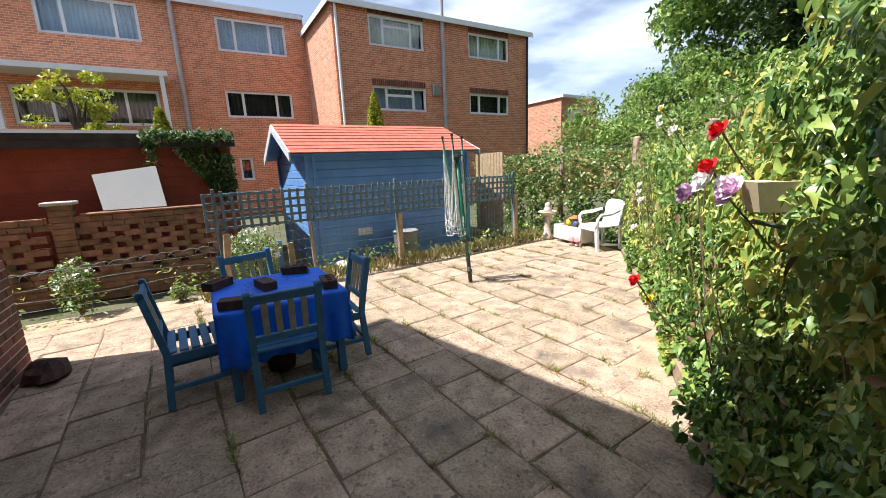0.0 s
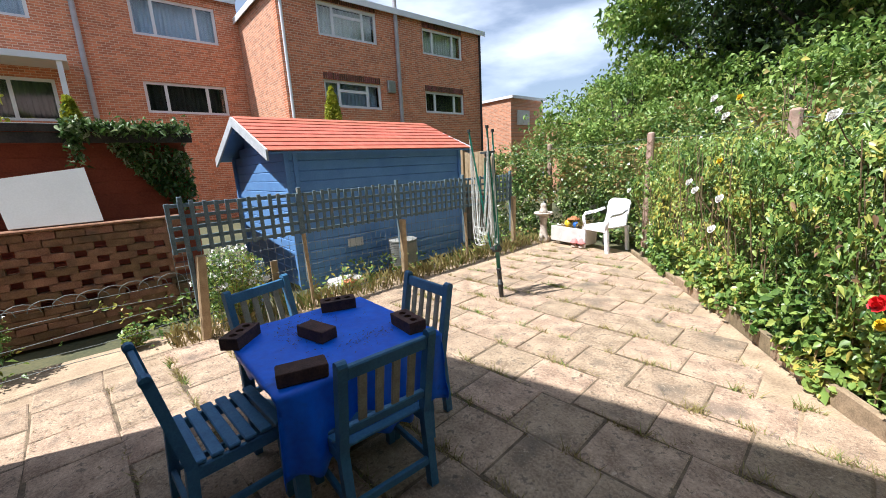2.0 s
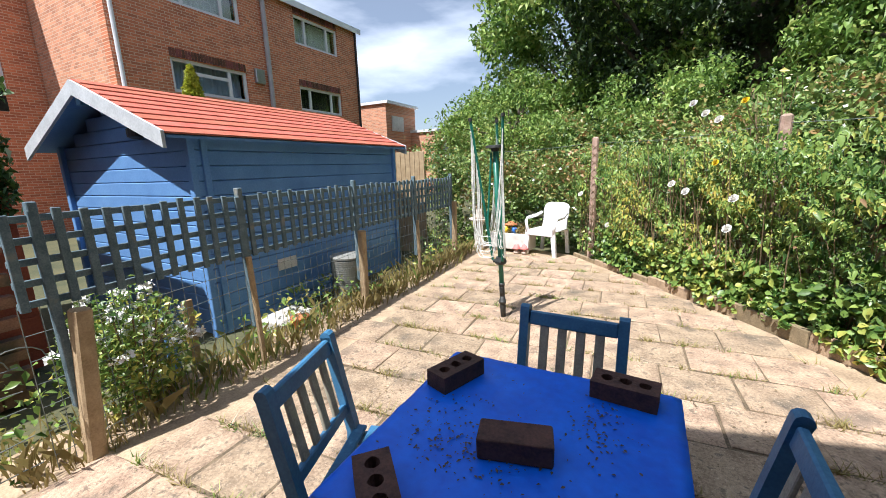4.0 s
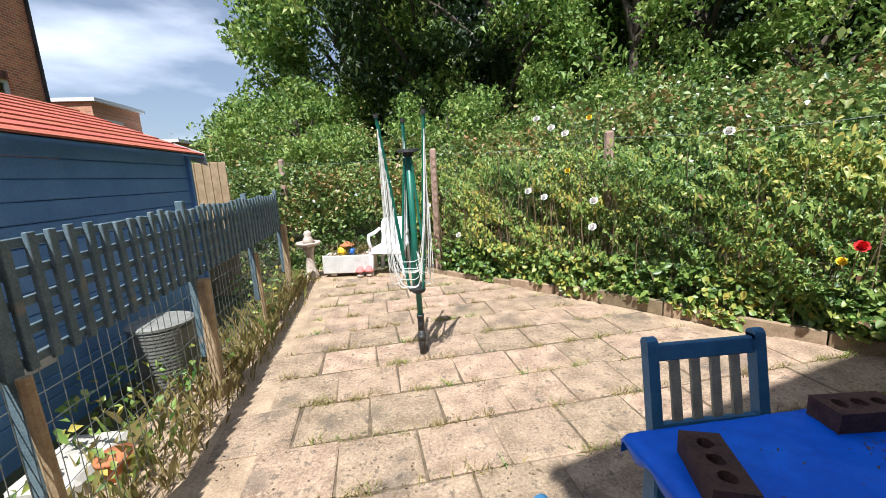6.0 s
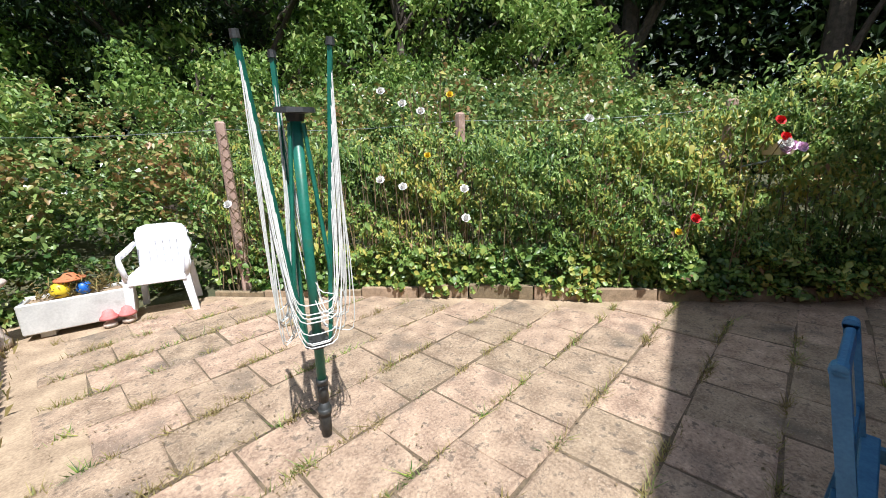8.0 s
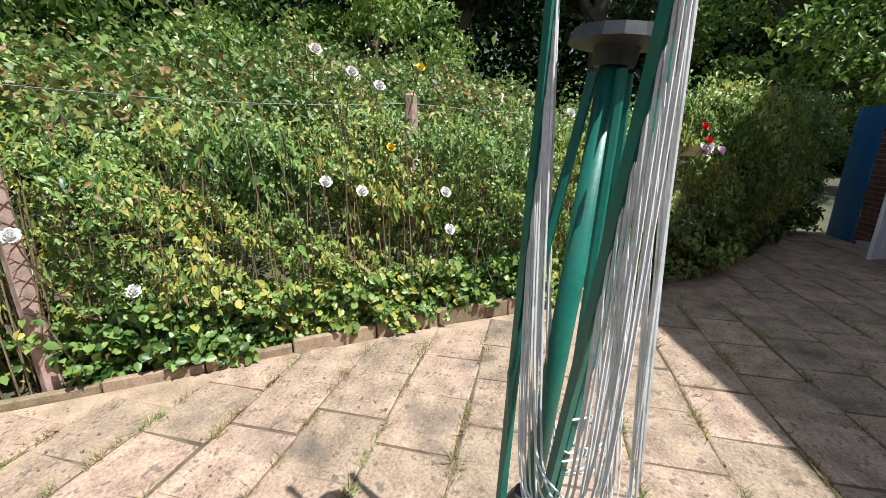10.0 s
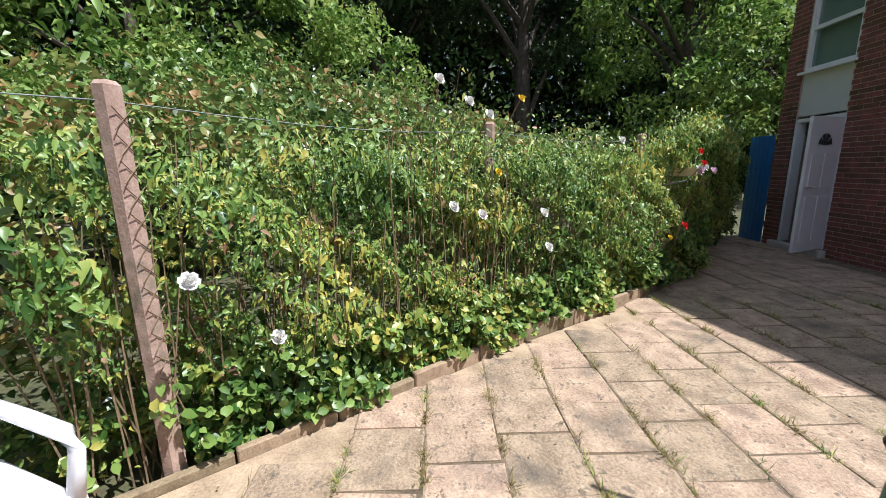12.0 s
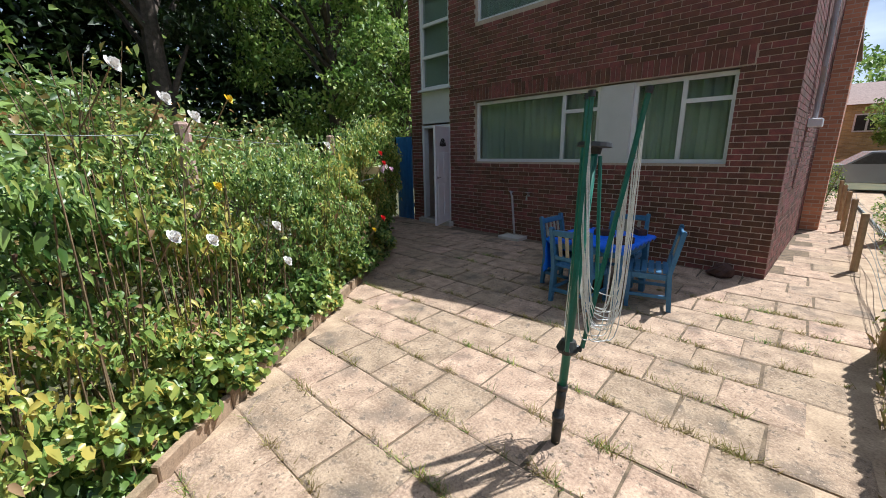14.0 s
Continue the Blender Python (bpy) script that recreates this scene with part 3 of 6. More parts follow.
for a in range(4):
    for d in (-1, 1):
        fan.prism([(0.39, 1.62), *[(0.39 + 0.17 * math.cos(radians(a * 45 + 5 + q * 35)), 1.62 + 0.17 * math.sin(radians(a * 45 + 5 + q * 35))) for q in (0, 0.5, 1)]],
                  "y", *sorted((d * 0.022, d * 0.028)))
fan.v = [tuple(DM @ Vector(q)) for q in fan.v]
part("fan_light", fan, M_DARK, door, "dark half-round fan light")
part("door_handle", Build().soft(0.70, 0.73, -0.06, 0.06, 0.98, 1.02, 0.004, DM).soft(0.60, 0.73, 0.05, 0.065, 0.99, 1.01, 0.004, DM), M_GALV, door)
# soffit trims, drain pipes
part("barge_board", Build().prism([(-0.08, EAVE - 0.12), (RIDGE_X, RIDGE - 0.10), (RIDGE_X, RIDGE + 0.06), (-0.08, EAVE + 0.02)], "y", 0.032, 0.05), M_UPVC, house)
part("barge_board", Build().prism([(HW + 0.08, EAVE_R - 0.12), (RIDGE_X, RIDGE - 0.10), (RIDGE_X, RIDGE + 0.06), (HW + 0.08, EAVE_R + 0.02)], "y", 0.032, 0.05), M_UPVC, house)
part("waste_pipe", Build().tube([(3.95, 0.02, 0.86), (3.93, 0.09, 0.88), (3.88, 0.10, 0.80), (3.80, 0.10, 0.06)], 0.022, 10), M_GREYPIPE, house, "pale grey waste pipe")
part("garden_tap", Build().tube([(3.55, 0.0, 0.82), (3.55, 0.10, 0.82), (3.55, 0.12, 0.74)], 0.014, 8).tube([(3.50, 0.06, 0.88), (3.60, 0.06, 0.88)], 0.01, 6).tube([(3.55, 0.06, 0.82), (3.55, 0.06, 0.88)], 0.008, 6), M_GALV, house)
part("gutter_pipe", Build().tube([(-0.06, -1.6, 5.2), (-0.06, -1.6, 2.7), (-0.06, -1.75, 2.5), (-0.06, -1.75, 2.0)], 0.034, 10), M_GREYPIPE, house)
part("meter_box", Build().soft(-0.16, 0.0, -1.9, -1.6, 1.9, 2.02, 0.01), M_UPVC, house)
part("drain_surround", Build().soft(3.55, 4.02, 0.02, 0.34, -0.03, 0.05, 0.01), M_CONC, house)
# a brick return further along the side wall
part("wall", Build().box(-0.28, 0.0, -4.9, -4.4, -0.05, 4.6), M_TERR_X, house)
# the neighbouring gate beside the house
gate = thing("blue_gate", "bright blue painted boarded side gate beside the house", "gate")
for i in range(5):
    part("board", Build().soft(6.98 + i * 0.12, 7.095 + i * 0.12, -0.05, -0.02, -0.02, 2.0, 0.004), M_BLUEDOOR, gate)
for z in (0.3, 1.7):
    part("rail", Build().box(6.96, 7.60, -0.08, -0.05, z, z + 0.1), M_BLUEDOOR, gate)

# ---------------------------------------------------------------- terraces beyond
terrace = thing("terraced_house", "orange-red brick terrace of flats, white windows, flat white roof edge", "house")
TX, TY0, TY1, TZ = -10.0, 6.15, 15.35, 7.35
wn_t = [(7.48, 9.80, 6.06, 7.13), (7.48, 9.80, 3.77, 4.68), (11.95, 14.2, 6.06, 7.06), (11.95, 14.2, 3.77, 4.64)]
part("wall", wall_boxes(Build(), "y", TX, -0.3, TY0, TY1, -0.1, TZ, wn_t), M_TERR_Y, terrace)
part("wall", Build().box(-18, TX - 0.3, TY0, TY0 + 0.3, -0.1, TZ).box(-18, TX - 0.3, TY1 - 0.3, TY1, -0.1, TZ), M_TERR_X, terrace, "sunlit orange brick end wall")
part("roof", Build().box(-18, TX + 0.14, TY0 - 0.14, TY1 + 0.14, TZ, TZ + 0.06), M_FELTDARK, terrace)
part("fascia", Build().box(TX + 0.14, TX + 0.17, TY0 - 0.17, TY1 + 0.17, TZ - 0.13, TZ + 0.07).box(-18, TX + 0.14, TY0 - 0.17, TY0 - 0.14, TZ - 0.13, TZ + 0.07), M_UPVC, terrace, "white fascia board")
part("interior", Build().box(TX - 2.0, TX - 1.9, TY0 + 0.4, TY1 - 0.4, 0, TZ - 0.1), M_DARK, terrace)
for i, (a, b, c, d) in enumerate(wn_t):
    w3 = (b - a) / 3
    casement(terrace, "y", TX - 0.08, 1, a, b, c, d, [a + w3 * 0.75, b - w3 * 0.75], 0.09, inside=(M_CURTAIN, M_CURTAIN_BLUE, M_CURTAIN, M_DARK)[i],
             cross=[(a + w3 * 0.75, b - w3 * 0.75, d - 0.33)] if i < 2 else (), back=0.3)
    head = Build()
    for k in range(int((b - a) / 0.085)):
        head.box(TX, TX + 0.012, a + k * 0.085, a + k * 0.085 + 0.07, d + 0.01, d + 0.22)
    part("brick_head", head, M_BRICK_J, terrace)
part("drain_pipe", Build().tube([(TX + 0.08, 10.62, TZ + 0.75), (TX + 0.08, 10.62, 0)], 0.075, 10), M_GREYPIPE, terrace, "grey soil pipe")
part("drain_pipe", Build().tube([(TX + 0.06, TY0 + 0.12, TZ), (TX + 0.06, TY0 + 0.12, 0)], 0.05, 10), M_UPVC, terrace)
part("drain_pipe", Build().tube([(TX + 0.06, TY1 - 0.1, TZ), (TX + 0.06, TY1 - 0.1, 0)], 0.05, 10), M_FELTDARK, terrace)
part("meter_box", Build().soft(TX, TX + 0.12, 10.05, 10.4, 4.4, 4.85, 0.02), M_GALV, terrace)

RX, RZ = -14.0, 8.0
recess = thing("terraced_house", "set-back orange-red brick terrace with white windows and a lean-to", "house")
wn_r = [(2.80, 5.37, 6.38, 7.63), (2.80, 5.37, 3.87, 4.92), (-2.36, 0.40, 6.40, 7.68), (2.97, 3.48, 1.34, 2.28), (-3.4, 0.6, 3.5, 4.75)]
part("wall", wall_boxes(Build(), "y", RX, -0.3, -9.0, 6.14, -0.1, RZ, wn_r), M_TERR_Y, recess)
part("roof", Build().box(-20, RX + 0.14, -9, 6.14, RZ, RZ + 0.06), M_FELTDARK, recess)
part("fascia", Build().box(RX + 0.14, RX + 0.17, -9, 6.1, RZ - 0.13, RZ + 0.07), M_UPVC, recess)
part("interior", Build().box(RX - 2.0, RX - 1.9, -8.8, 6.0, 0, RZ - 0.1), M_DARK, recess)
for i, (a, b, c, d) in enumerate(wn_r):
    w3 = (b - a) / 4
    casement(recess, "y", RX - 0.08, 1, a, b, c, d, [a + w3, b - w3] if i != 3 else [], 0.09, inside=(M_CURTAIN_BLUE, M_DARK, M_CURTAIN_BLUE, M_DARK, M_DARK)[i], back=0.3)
part("drain_pipe", Build().tube([(RX + 0.09, 1.4, RZ), (RX + 0.09, 1.4, 0)], 0.075, 10), M_GREYPIPE, recess)
part("canopy", Build().box(RX, RX + 1.2, -3.9, 1.0, 5.05, 5.22).box(RX + 1.0, RX + 1.15, -3.5, -3.35, 3.0, 5.05).box(RX + 1.0, RX + 1.15, 0.75, 0.88, 3.0, 5.05), M_UPVC, recess, "white lean-to canopy on posts")
part("aerial", Build().tube([(RX - 1, 0.6, RZ), (RX - 1, 0.6, RZ + 1.3)], 0.025, 6).tube([(RX - 1, 0.1, RZ + 1.2), (RX - 1, 1.1, RZ + 1.2)], 0.02, 6), M_GALV, recess)
far = thing("far_house", "low brick house with white edges beyond the terrace", "house")
part("wall", Build().box(-16, -11.2, 19.0, 22, -0.1, 5.0).box(-14, -9.6, 21.5, 26, -0.1, 3.6), M_TERR_X, far)
part("roof", Build().box(-16.1, -11.0, 18.9, 22.1, 5.0, 5.14).box(-14.1, -9.4, 21.4, 26.1, 3.6, 3.74), M_UPVC, far)
part("window", Build().box(-11.19, -11.12, 19.5, 20.6, 3.6, 4.4), M_GREYWHITE, far)
part("window", Build().box(-9.59, -9.52, 22.5, 23.4, 2.3, 3.0), M_GREYWHITE, far)


# ---------------------------------------------------------------- blue shed
shed = thing("garden_shed", "pale blue boarded garden shed with a red felt roof", "shed")
SX0, SX1, SY0, SY1, SE, SR = -4.62, -2.02, 2.98, 6.15, 1.86, 2.36
RXM = (SX0 + SX1) / 2
for i in range(14):
    z0 = -0.08 + i * 0.139
    part("board", Build().soft(SX1 - 0.03, SX1, SY0, SY1, z0, z0 + 0.134, 0.007), M_SHED, shed)
for i in range(18):
    z0 = -0.08 + i * 0.139
    cut = max(0.0, (z0 + 0.134 - SE) / (SR - SE)) * (SX1 - SX0) / 2
    if cut < 1.2:
        part("board", Build().soft(SX0 + cut, SX1 - 0.04 - cut, SY0, SY0 + 0.03, z0, z0 + 0.134, 0.007), M_SHED, shed)
part("wall", Build().box(SX0, SX0 + 0.03, SY0, SY1, -0.08, SE).box(SX0, SX1, SY1 - 0.03, SY1, -0.08, SE), M_SHED, shed)
for x, y in ((SX1 - 0.015, SY0 - 0.02), (SX1 - 0.015, SY0 + 0.10), (SX0 + 0.03, SY0 - 0.02), (SX1 + 0.005, SY1 - 0.05)):
    part("corner_post", Build().soft(x - 0.035, x + 0.035, y - 0.03, y + 0.03, -0.08, SE + 0.02, 0.006), M_SHED, shed)
part("purlin", Build().soft(RXM - 0.05, RXM + 0.05, SY0 - 0.25, SY0, SR - 0.16, SR - 0.06, 0.01), M_BLUEWOOD, shed)
part("shed_lamp", Build().lathe([(0.03, 0), (0.07, 0.02), (0.07, 0.09), (0.03, 0.12)], SX1 - 0.75, SY0 - 0.07, 14), M_BLACKPL, shed).location.z = 1.86
for s in (-1, 1):
    xe = SX1 + 0.09 if s > 0 else SX0 - 0.09
    ze = SE - 0.03
    rows = 9
    for i in range(rows):
        a, b = i / rows, (i + 1) / rows + 0.02
        xa, xb = xe + (RXM - xe) * a, xe + (RXM - xe) * min(b, 1)
        za, zb = ze + (SR + 0.06 - ze) * a, ze + (SR + 0.06 - ze) * min(b, 1)
        part("roof_strip", Build().prism([(xa, za + 0.020), (xb, zb + 0.006), (xb, zb + 0.022), (xa, za + 0.036)], "y", SY0 - 0.26, SY1 + 0.22), M_FELT, shed)
    part("roof_board", Build().prism([(xe - s * 0.01, ze - 0.014), (RXM, SR + 0.03), (RXM, SR + 0.055), (xe - s * 0.01, ze + 0.012)], "y", SY0 - 0.24, SY1 + 0.2), M_SHED, shed)
    for y0 in (SY0 - 0.29, SY1 + 0.2):
        part("barge_board", Build().prism([(xe + s * 0.01, ze - 0.10), (RXM, SR - 0.07), (RXM, SR + 0.07), (xe + s * 0.01, ze + 0.04)], "y", y0, y0 + 0.028), M_SHED_TRIM, shed, "grey-white barge board")
gp = thing("fence_panel", "weathered brown boarded fence panel behind the shed", "fence")
for i in range(8):
    part("board", Build().soft(-2.75 + i * 0.1, -2.655 + i * 0.1, 6.98, 7.0, -0.05, 1.80, 0.004), M_POST, gp)
part("post", Build().soft(-2.86, -2.77, 6.94, 7.03, -0.05, 1.9, 0.008), M_POST, gp)

# ---------------------------------------------------------------- pierced brick wall and red shed of the next garden
pw = thing("pierced_brick_wall", "old brown brick garden wall laid with square gaps", "wall")
PX, PZ = -2.2, 1.125
solid_b, bed_m = Build(), Build()
course, bl = 0.076, 0.215
for r in range(15):
    z = r * course - 0.02
    pierced = 4 < r < 13
    y = -4.2 + ((0.0 if r % 2 else 0.168) if pierced else (0.0 if r % 2 else 0.1125))
    step = 0.336 if pierced else 0.225
    while y < 1.62:
        y1 = min(y + bl, 1.7)
        if not -0.24 < (y + y1) / 2 < 0.06:
            jog = rng.uniform(-0.006, 0.006)
            solid_b.box(PX - 0.05, PX + 0.05 + jog, y, y1, z, z + 0.066)
            bed_m.box(PX - 0.044, PX + 0.044, y - 0.012, y1 + 0.012, z - 0.006, z + course)
        y += step
part("mortar", bed_m, M_OLDBRICK, pw, "brown weathered mortar")
part("brickwork", solid_b, M_OLDBRICK, pw)
pier = Build()
for r in range(17):
    pier.box(PX - 0.11, PX + 0.11, -0.2, 0.02, r * course, r * course + 0.066)
pier.box(PX - 0.10, PX + 0.10, -0.19, 0.01, 0, 1.27)
part("pier", pier, M_OLDBRICK, pw)
part("pier_cap", Build().soft(PX - 0.14, PX + 0.14, -0.25, 0.07, 1.275, 1.32, 0.01), M_CONC, pw, "pale concrete pier cap")
part("coping", Build().soft(PX - 0.07, PX + 0.07, 0.08, 1.7, PZ, PZ + 0.03, 0.01), M_OLDBRICK, pw)
rs = thing("red_shed", "dark red boarded shed with a black felt roof", "shed")
for i in range(15):
    z0 = i * 0.143
    part("board", Build().soft(-2.72, -2.69, -5.2, 1.95, z0, z0 + 0.143, 0.004), M_REDSHED, rs)
part("wall", Build().box(-5.2, -2.72, 1.9, 1.93, 0, 2.12).box(-5.2, -5.17, -5.2, 1.93, 0, 2.12), M_REDSHED, rs)
part("roof", Build().prism([(-5.3, 2.42), (-2.52, 2.11), (-2.52, 2.19), (-5.3, 2.50)], "y", -5.3, 2.02), M_FELTDARK, rs, "black felt roof")
part("fascia", Build().box(-2.56, -2.53, -5.3, 2.02, 2.00, 2.105), M_FELTDARK, rs)
board = Build().prism([(0.0, 0.0), (0.70, 0.0), (0.64, 0.60), (-0.07, 0.50)], "x", -0.02, 0.02)
bd = solid("white_board", board, M_CREAM, "cream flat board leaning on the brick wall against the red shed", "board")
bd.matrix_basis = Matrix.Translation((-2.22, 0.32, 1.165)) @ Matrix.Rotation(radians(-20), 4, "Y")

# ---------------------------------------------------------------- trellis fence
def fx(y):
    return -1.03 - 0.05 * (y - 1.46)


fence = thing("trellis_fence", "blue-grey square trellis on timber posts over wire netting", "fence")
FP = [1.58, 2.72, 4.10, 5.42, 6.68]
for i, y in enumerate(FP):
    lean = (0.10, 0.02, 0.03, 0.0, 0.03)[i]
    h = (0.84, 0.88, 0.86, 0.8, 0.95)[i]
    r = (0.042, 0.022, 0.038, 0.022, 0.038)[i]
    if i in (0, 2, 4):
        m = Matrix.Translation((fx(y) + 0.05, y, -0.05)) @ Matrix.Rotation(radians(-lean * 50), 4, "X")
        part("post", Build().soft(-r, r, -r, r, 0, h + 0.05, 0.012, m), M_POST, fence, "pale split timber post")
    else:
        part("post", Build().tube([(fx(y) + 0.05, y, -0.05), (fx(y) + 0.05, y - 0.02, h)], r, 8), M_POST, fence)
    part("trellis_post", Build().soft(fx(y) - 0.025, fx(y) + 0.025, y - 0.02, y + 0.02, 0.3, 1.40, 0.005), M_TRELLIS, fence)
TB = 0.88
n = 51
for i in range(n + 1):
    y = 1.47 + (6.66 - 1.47) * i / n
    top = 1.345 + 0.012 * math.sin(i * 0.9) + 0.004 * (i % 3)
    j = 0.006 * math.sin(i * 2.3)
    part("slat", Build().soft(fx(y) + 0.004, fx(y) + 0.024, y - 0.019 + j, y + 0.019 + j, TB - 0.01, top, 0.003), M_TRELLIS, fence)
for k in range(5):
    z = TB + 0.02 + k * 0.105
    for a, b in ((1.45, 2.72), (2.72, 4.10), (4.10, 5.42), (5.42, 6.68)):
        m = Matrix.Translation((fx(a), a, z)) @ Matrix.Rotation(math.atan(0.05), 4, "Z")
        part("rail", Build().soft(-0.012, 0.004, 0, (b - a) * 1.0012, -0.018, 0.018, 0.003, m), M_TRELLIS, fence)
mesh = Build()
for i in range(68):
    y = 1.45 + i * 0.078
    mesh.tube([(fx(y) - 0.02, y, -0.03), (fx(y) - 0.02 + 0.01 * math.sin(i), y, 0.9)], 0.0022, 4, False)
for k in range(7):
    z = 0.08 + k * 0.135
    mesh.tube([(fx(1.45 + q * 0.25) - 0.02 + 0.006 * math.sin(q * 1.3 + k), 1.45 + q * 0.25, z + 0.012 * math.sin(q * 0.8 + k)) for q in range(22)], 0.0024, 4, False)
part("wire_netting", mesh, M_WIRE, fence, "rusty square wire netting")
# lower wire run with hoops along the side path
wire = thing("wire_fence", "low sagging wire fence with hoops on timber posts beside the path", "fence")
hoops = Build()
for i in range(70):
    y = 1.40 - i * 0.14
    pts = [(fx(y) - 0.02, y - 0.11 * math.cos(a), 0.62 - 0.004 * i + 0.085 * math.sin(a)) for a in np.linspace(0, math.pi, 8)]
    hoops.tube(pts, 0.0035, 5, False)
for k in range(5):
    hoops.tube([(fx(q) - 0.02 + 0.03 * math.sin(q * 2 + k), q, 0.10 + k * 0.13 + 0.02 * math.sin(q * 3 + k * 2)) for q in np.arange(1.4, -8.6, -0.3)], 0.0032, 5, False)
part("wire_netting", hoops, M_WIRE, wire)
for y in (-1.2, -3.1, -4.6, -6.2, -7.8):
    part("post", Build().tube([(fx(y) + 0.1, y, -0.05), (fx(y) + 0.12, y + 0.03, 0.78)], 0.04, 8), M_POST, wire)
old = thing("picket_stub", "old pale picket boards standing behind the trellis", "fence")
for i, y in enumerate((2.15, 2.30, 2.46)):
    part("board", Build().soft(-1.62, -1.60, y, y + 0.085, -0.05, 0.62 - 0.05 * i, 0.005), (M_GREYWHITE, M_SHED, M_POST)[i], old)
solid("notice_plate", Build().soft(-2.005, -1.995, 3.72, 3.98, 0.42, 0.55, 0.003), M_GREYWHITE, "small white plate fixed to the shed side", "sign")

drum = thing("ribbed_drum", "round ribbed grey plastic drum standing behind the fence", "drum")
prof = []
for i in range(18):
    z = -0.05 + i * 0.028
    prof += [(0.205, z), (0.222, z + 0.012)]
part("drum_body", Build().lathe(prof, -1.62, 4.45, 28), M_HOSE, drum, smooth=True)
part("lid", Build().lathe([(0.225, 0.455), (0.228, 0.475), (0.20, 0.488), (0.0, 0.49)], -1.62, 4.45, 28), M_HOSE, drum)
solid("flat_stone", Build().soft(-1.75, -1.40, 3.2, 3.65, -0.06, 0.09, 0.03), M_CONC, "pale flat stone lying in the weeds", "stone")
solid("flower_pot", Build().lathe([(0.05, -0.03), (0.08, 0.1), (0.09, 0.1), (0.09, 0.12), (0.0, 0.12)], -1.32, 3.35, 16), M_TERRACOTTA, "orange terracotta pot tipped among the grass", "pot", smooth=True)

# ---------------------------------------------------------------- table, cloth, bricks, chairs
table = thing("garden_table", "square blue wooden garden table under a blue sheet", "table")
TC = Vector((1.33, 1.87, 0))
TH, TS = 0.665, 0.43
part("tabletop", Build().soft(TC.x - TS, TC.x + TS, TC.y - TS, TC.y + TS, TH - 0.03, TH, 0.005), M_BLUEWOOD, table)
for sx in (-1, 1):
    for sy in (-1, 1):
        x, y = TC.x + sx * (TS - 0.06), TC.y + sy * (TS - 0.06)
        part("leg", Build().soft(x - 0.03, x + 0.03, y - 0.03, y + 0.03, 0, TH - 0.03, 0.006), M_BLUEWOOD, table)
    part("apron", Build().soft(TC.x - TS + 0.06, TC.x + TS - 0.06, TC.y + sx * (TS - 0.06) - 0.01, TC.y + sx * (TS - 0.06) + 0.01, TH - 0.12, TH - 0.03, 0.003), M_BLUEWOOD, table)
    part("apron", Build().soft(TC.x + sx * (TS - 0.06) - 0.01, TC.x + sx * (TS - 0.06) + 0.01, TC.y - TS + 0.06, TC.y + TS - 0.06, TH - 0.12, TH - 0.03, 0.003), M_BLUEWOOD, table)
# the sheet: lies on the top, hangs deep on the east side, little elsewhere, with an uneven hem
cv, cf, N = [], [], 60
for j in range(N + 1):
    for i in range(N + 1):
        u = -0.47 + i / N * 1.30
        v = -0.47 + j / N * 0.95
        u += 0.012 * math.sin(j * 0.8) * (i in (0, N))
        v += 0.014 * math.sin(i * 0.7) * (j in (0, N)) + 0.02 * math.sin(i * 0.21) * (j in (0, N))
        x, y, z = u, v, TH + 0.006 + 0.007 * abs(noise.noise(Vector((u * 6, v * 6, 0)))) + 0.003 * noise.noise(Vector((u * 22, v * 22, 3)))
        edge = TS + 0.006
        over = max(0.0, u - edge)
        if over > 0:
            x = edge + 0.012 + 0.035 * math.sin(v * 15) * min(1, over * 3) + 0.02 * math.sin(v * 37 + 1) * min(1, over * 4)
            z -= over
        ov = abs(v) - edge
        if ov > 0:
            y = math.copysign(edge + 0.008, v)
            z -= ov
            if over > 0:
                y += math.copysign(0.03 * over, v)
        uu = -u - edge
        if uu > 0:
            x = -edge - 0.008
            z -= uu
        cv.append((TC.x + x, TC.y + y, z))
for j in range(N):
    for i in range(N):
        k = j * (N + 1) + i
        cf.append((k, k + 1, k + N + 2, k + N + 1))
sheet = solid("tablecloth", Build().add(cv, cf), M_CLOTH, "bright blue plastic sheet with debris spread over the table", "tablecloth", smooth=True)
thick = sheet.modifiers.new("thickness", "SOLIDIFY")
thick.thickness = 0.003


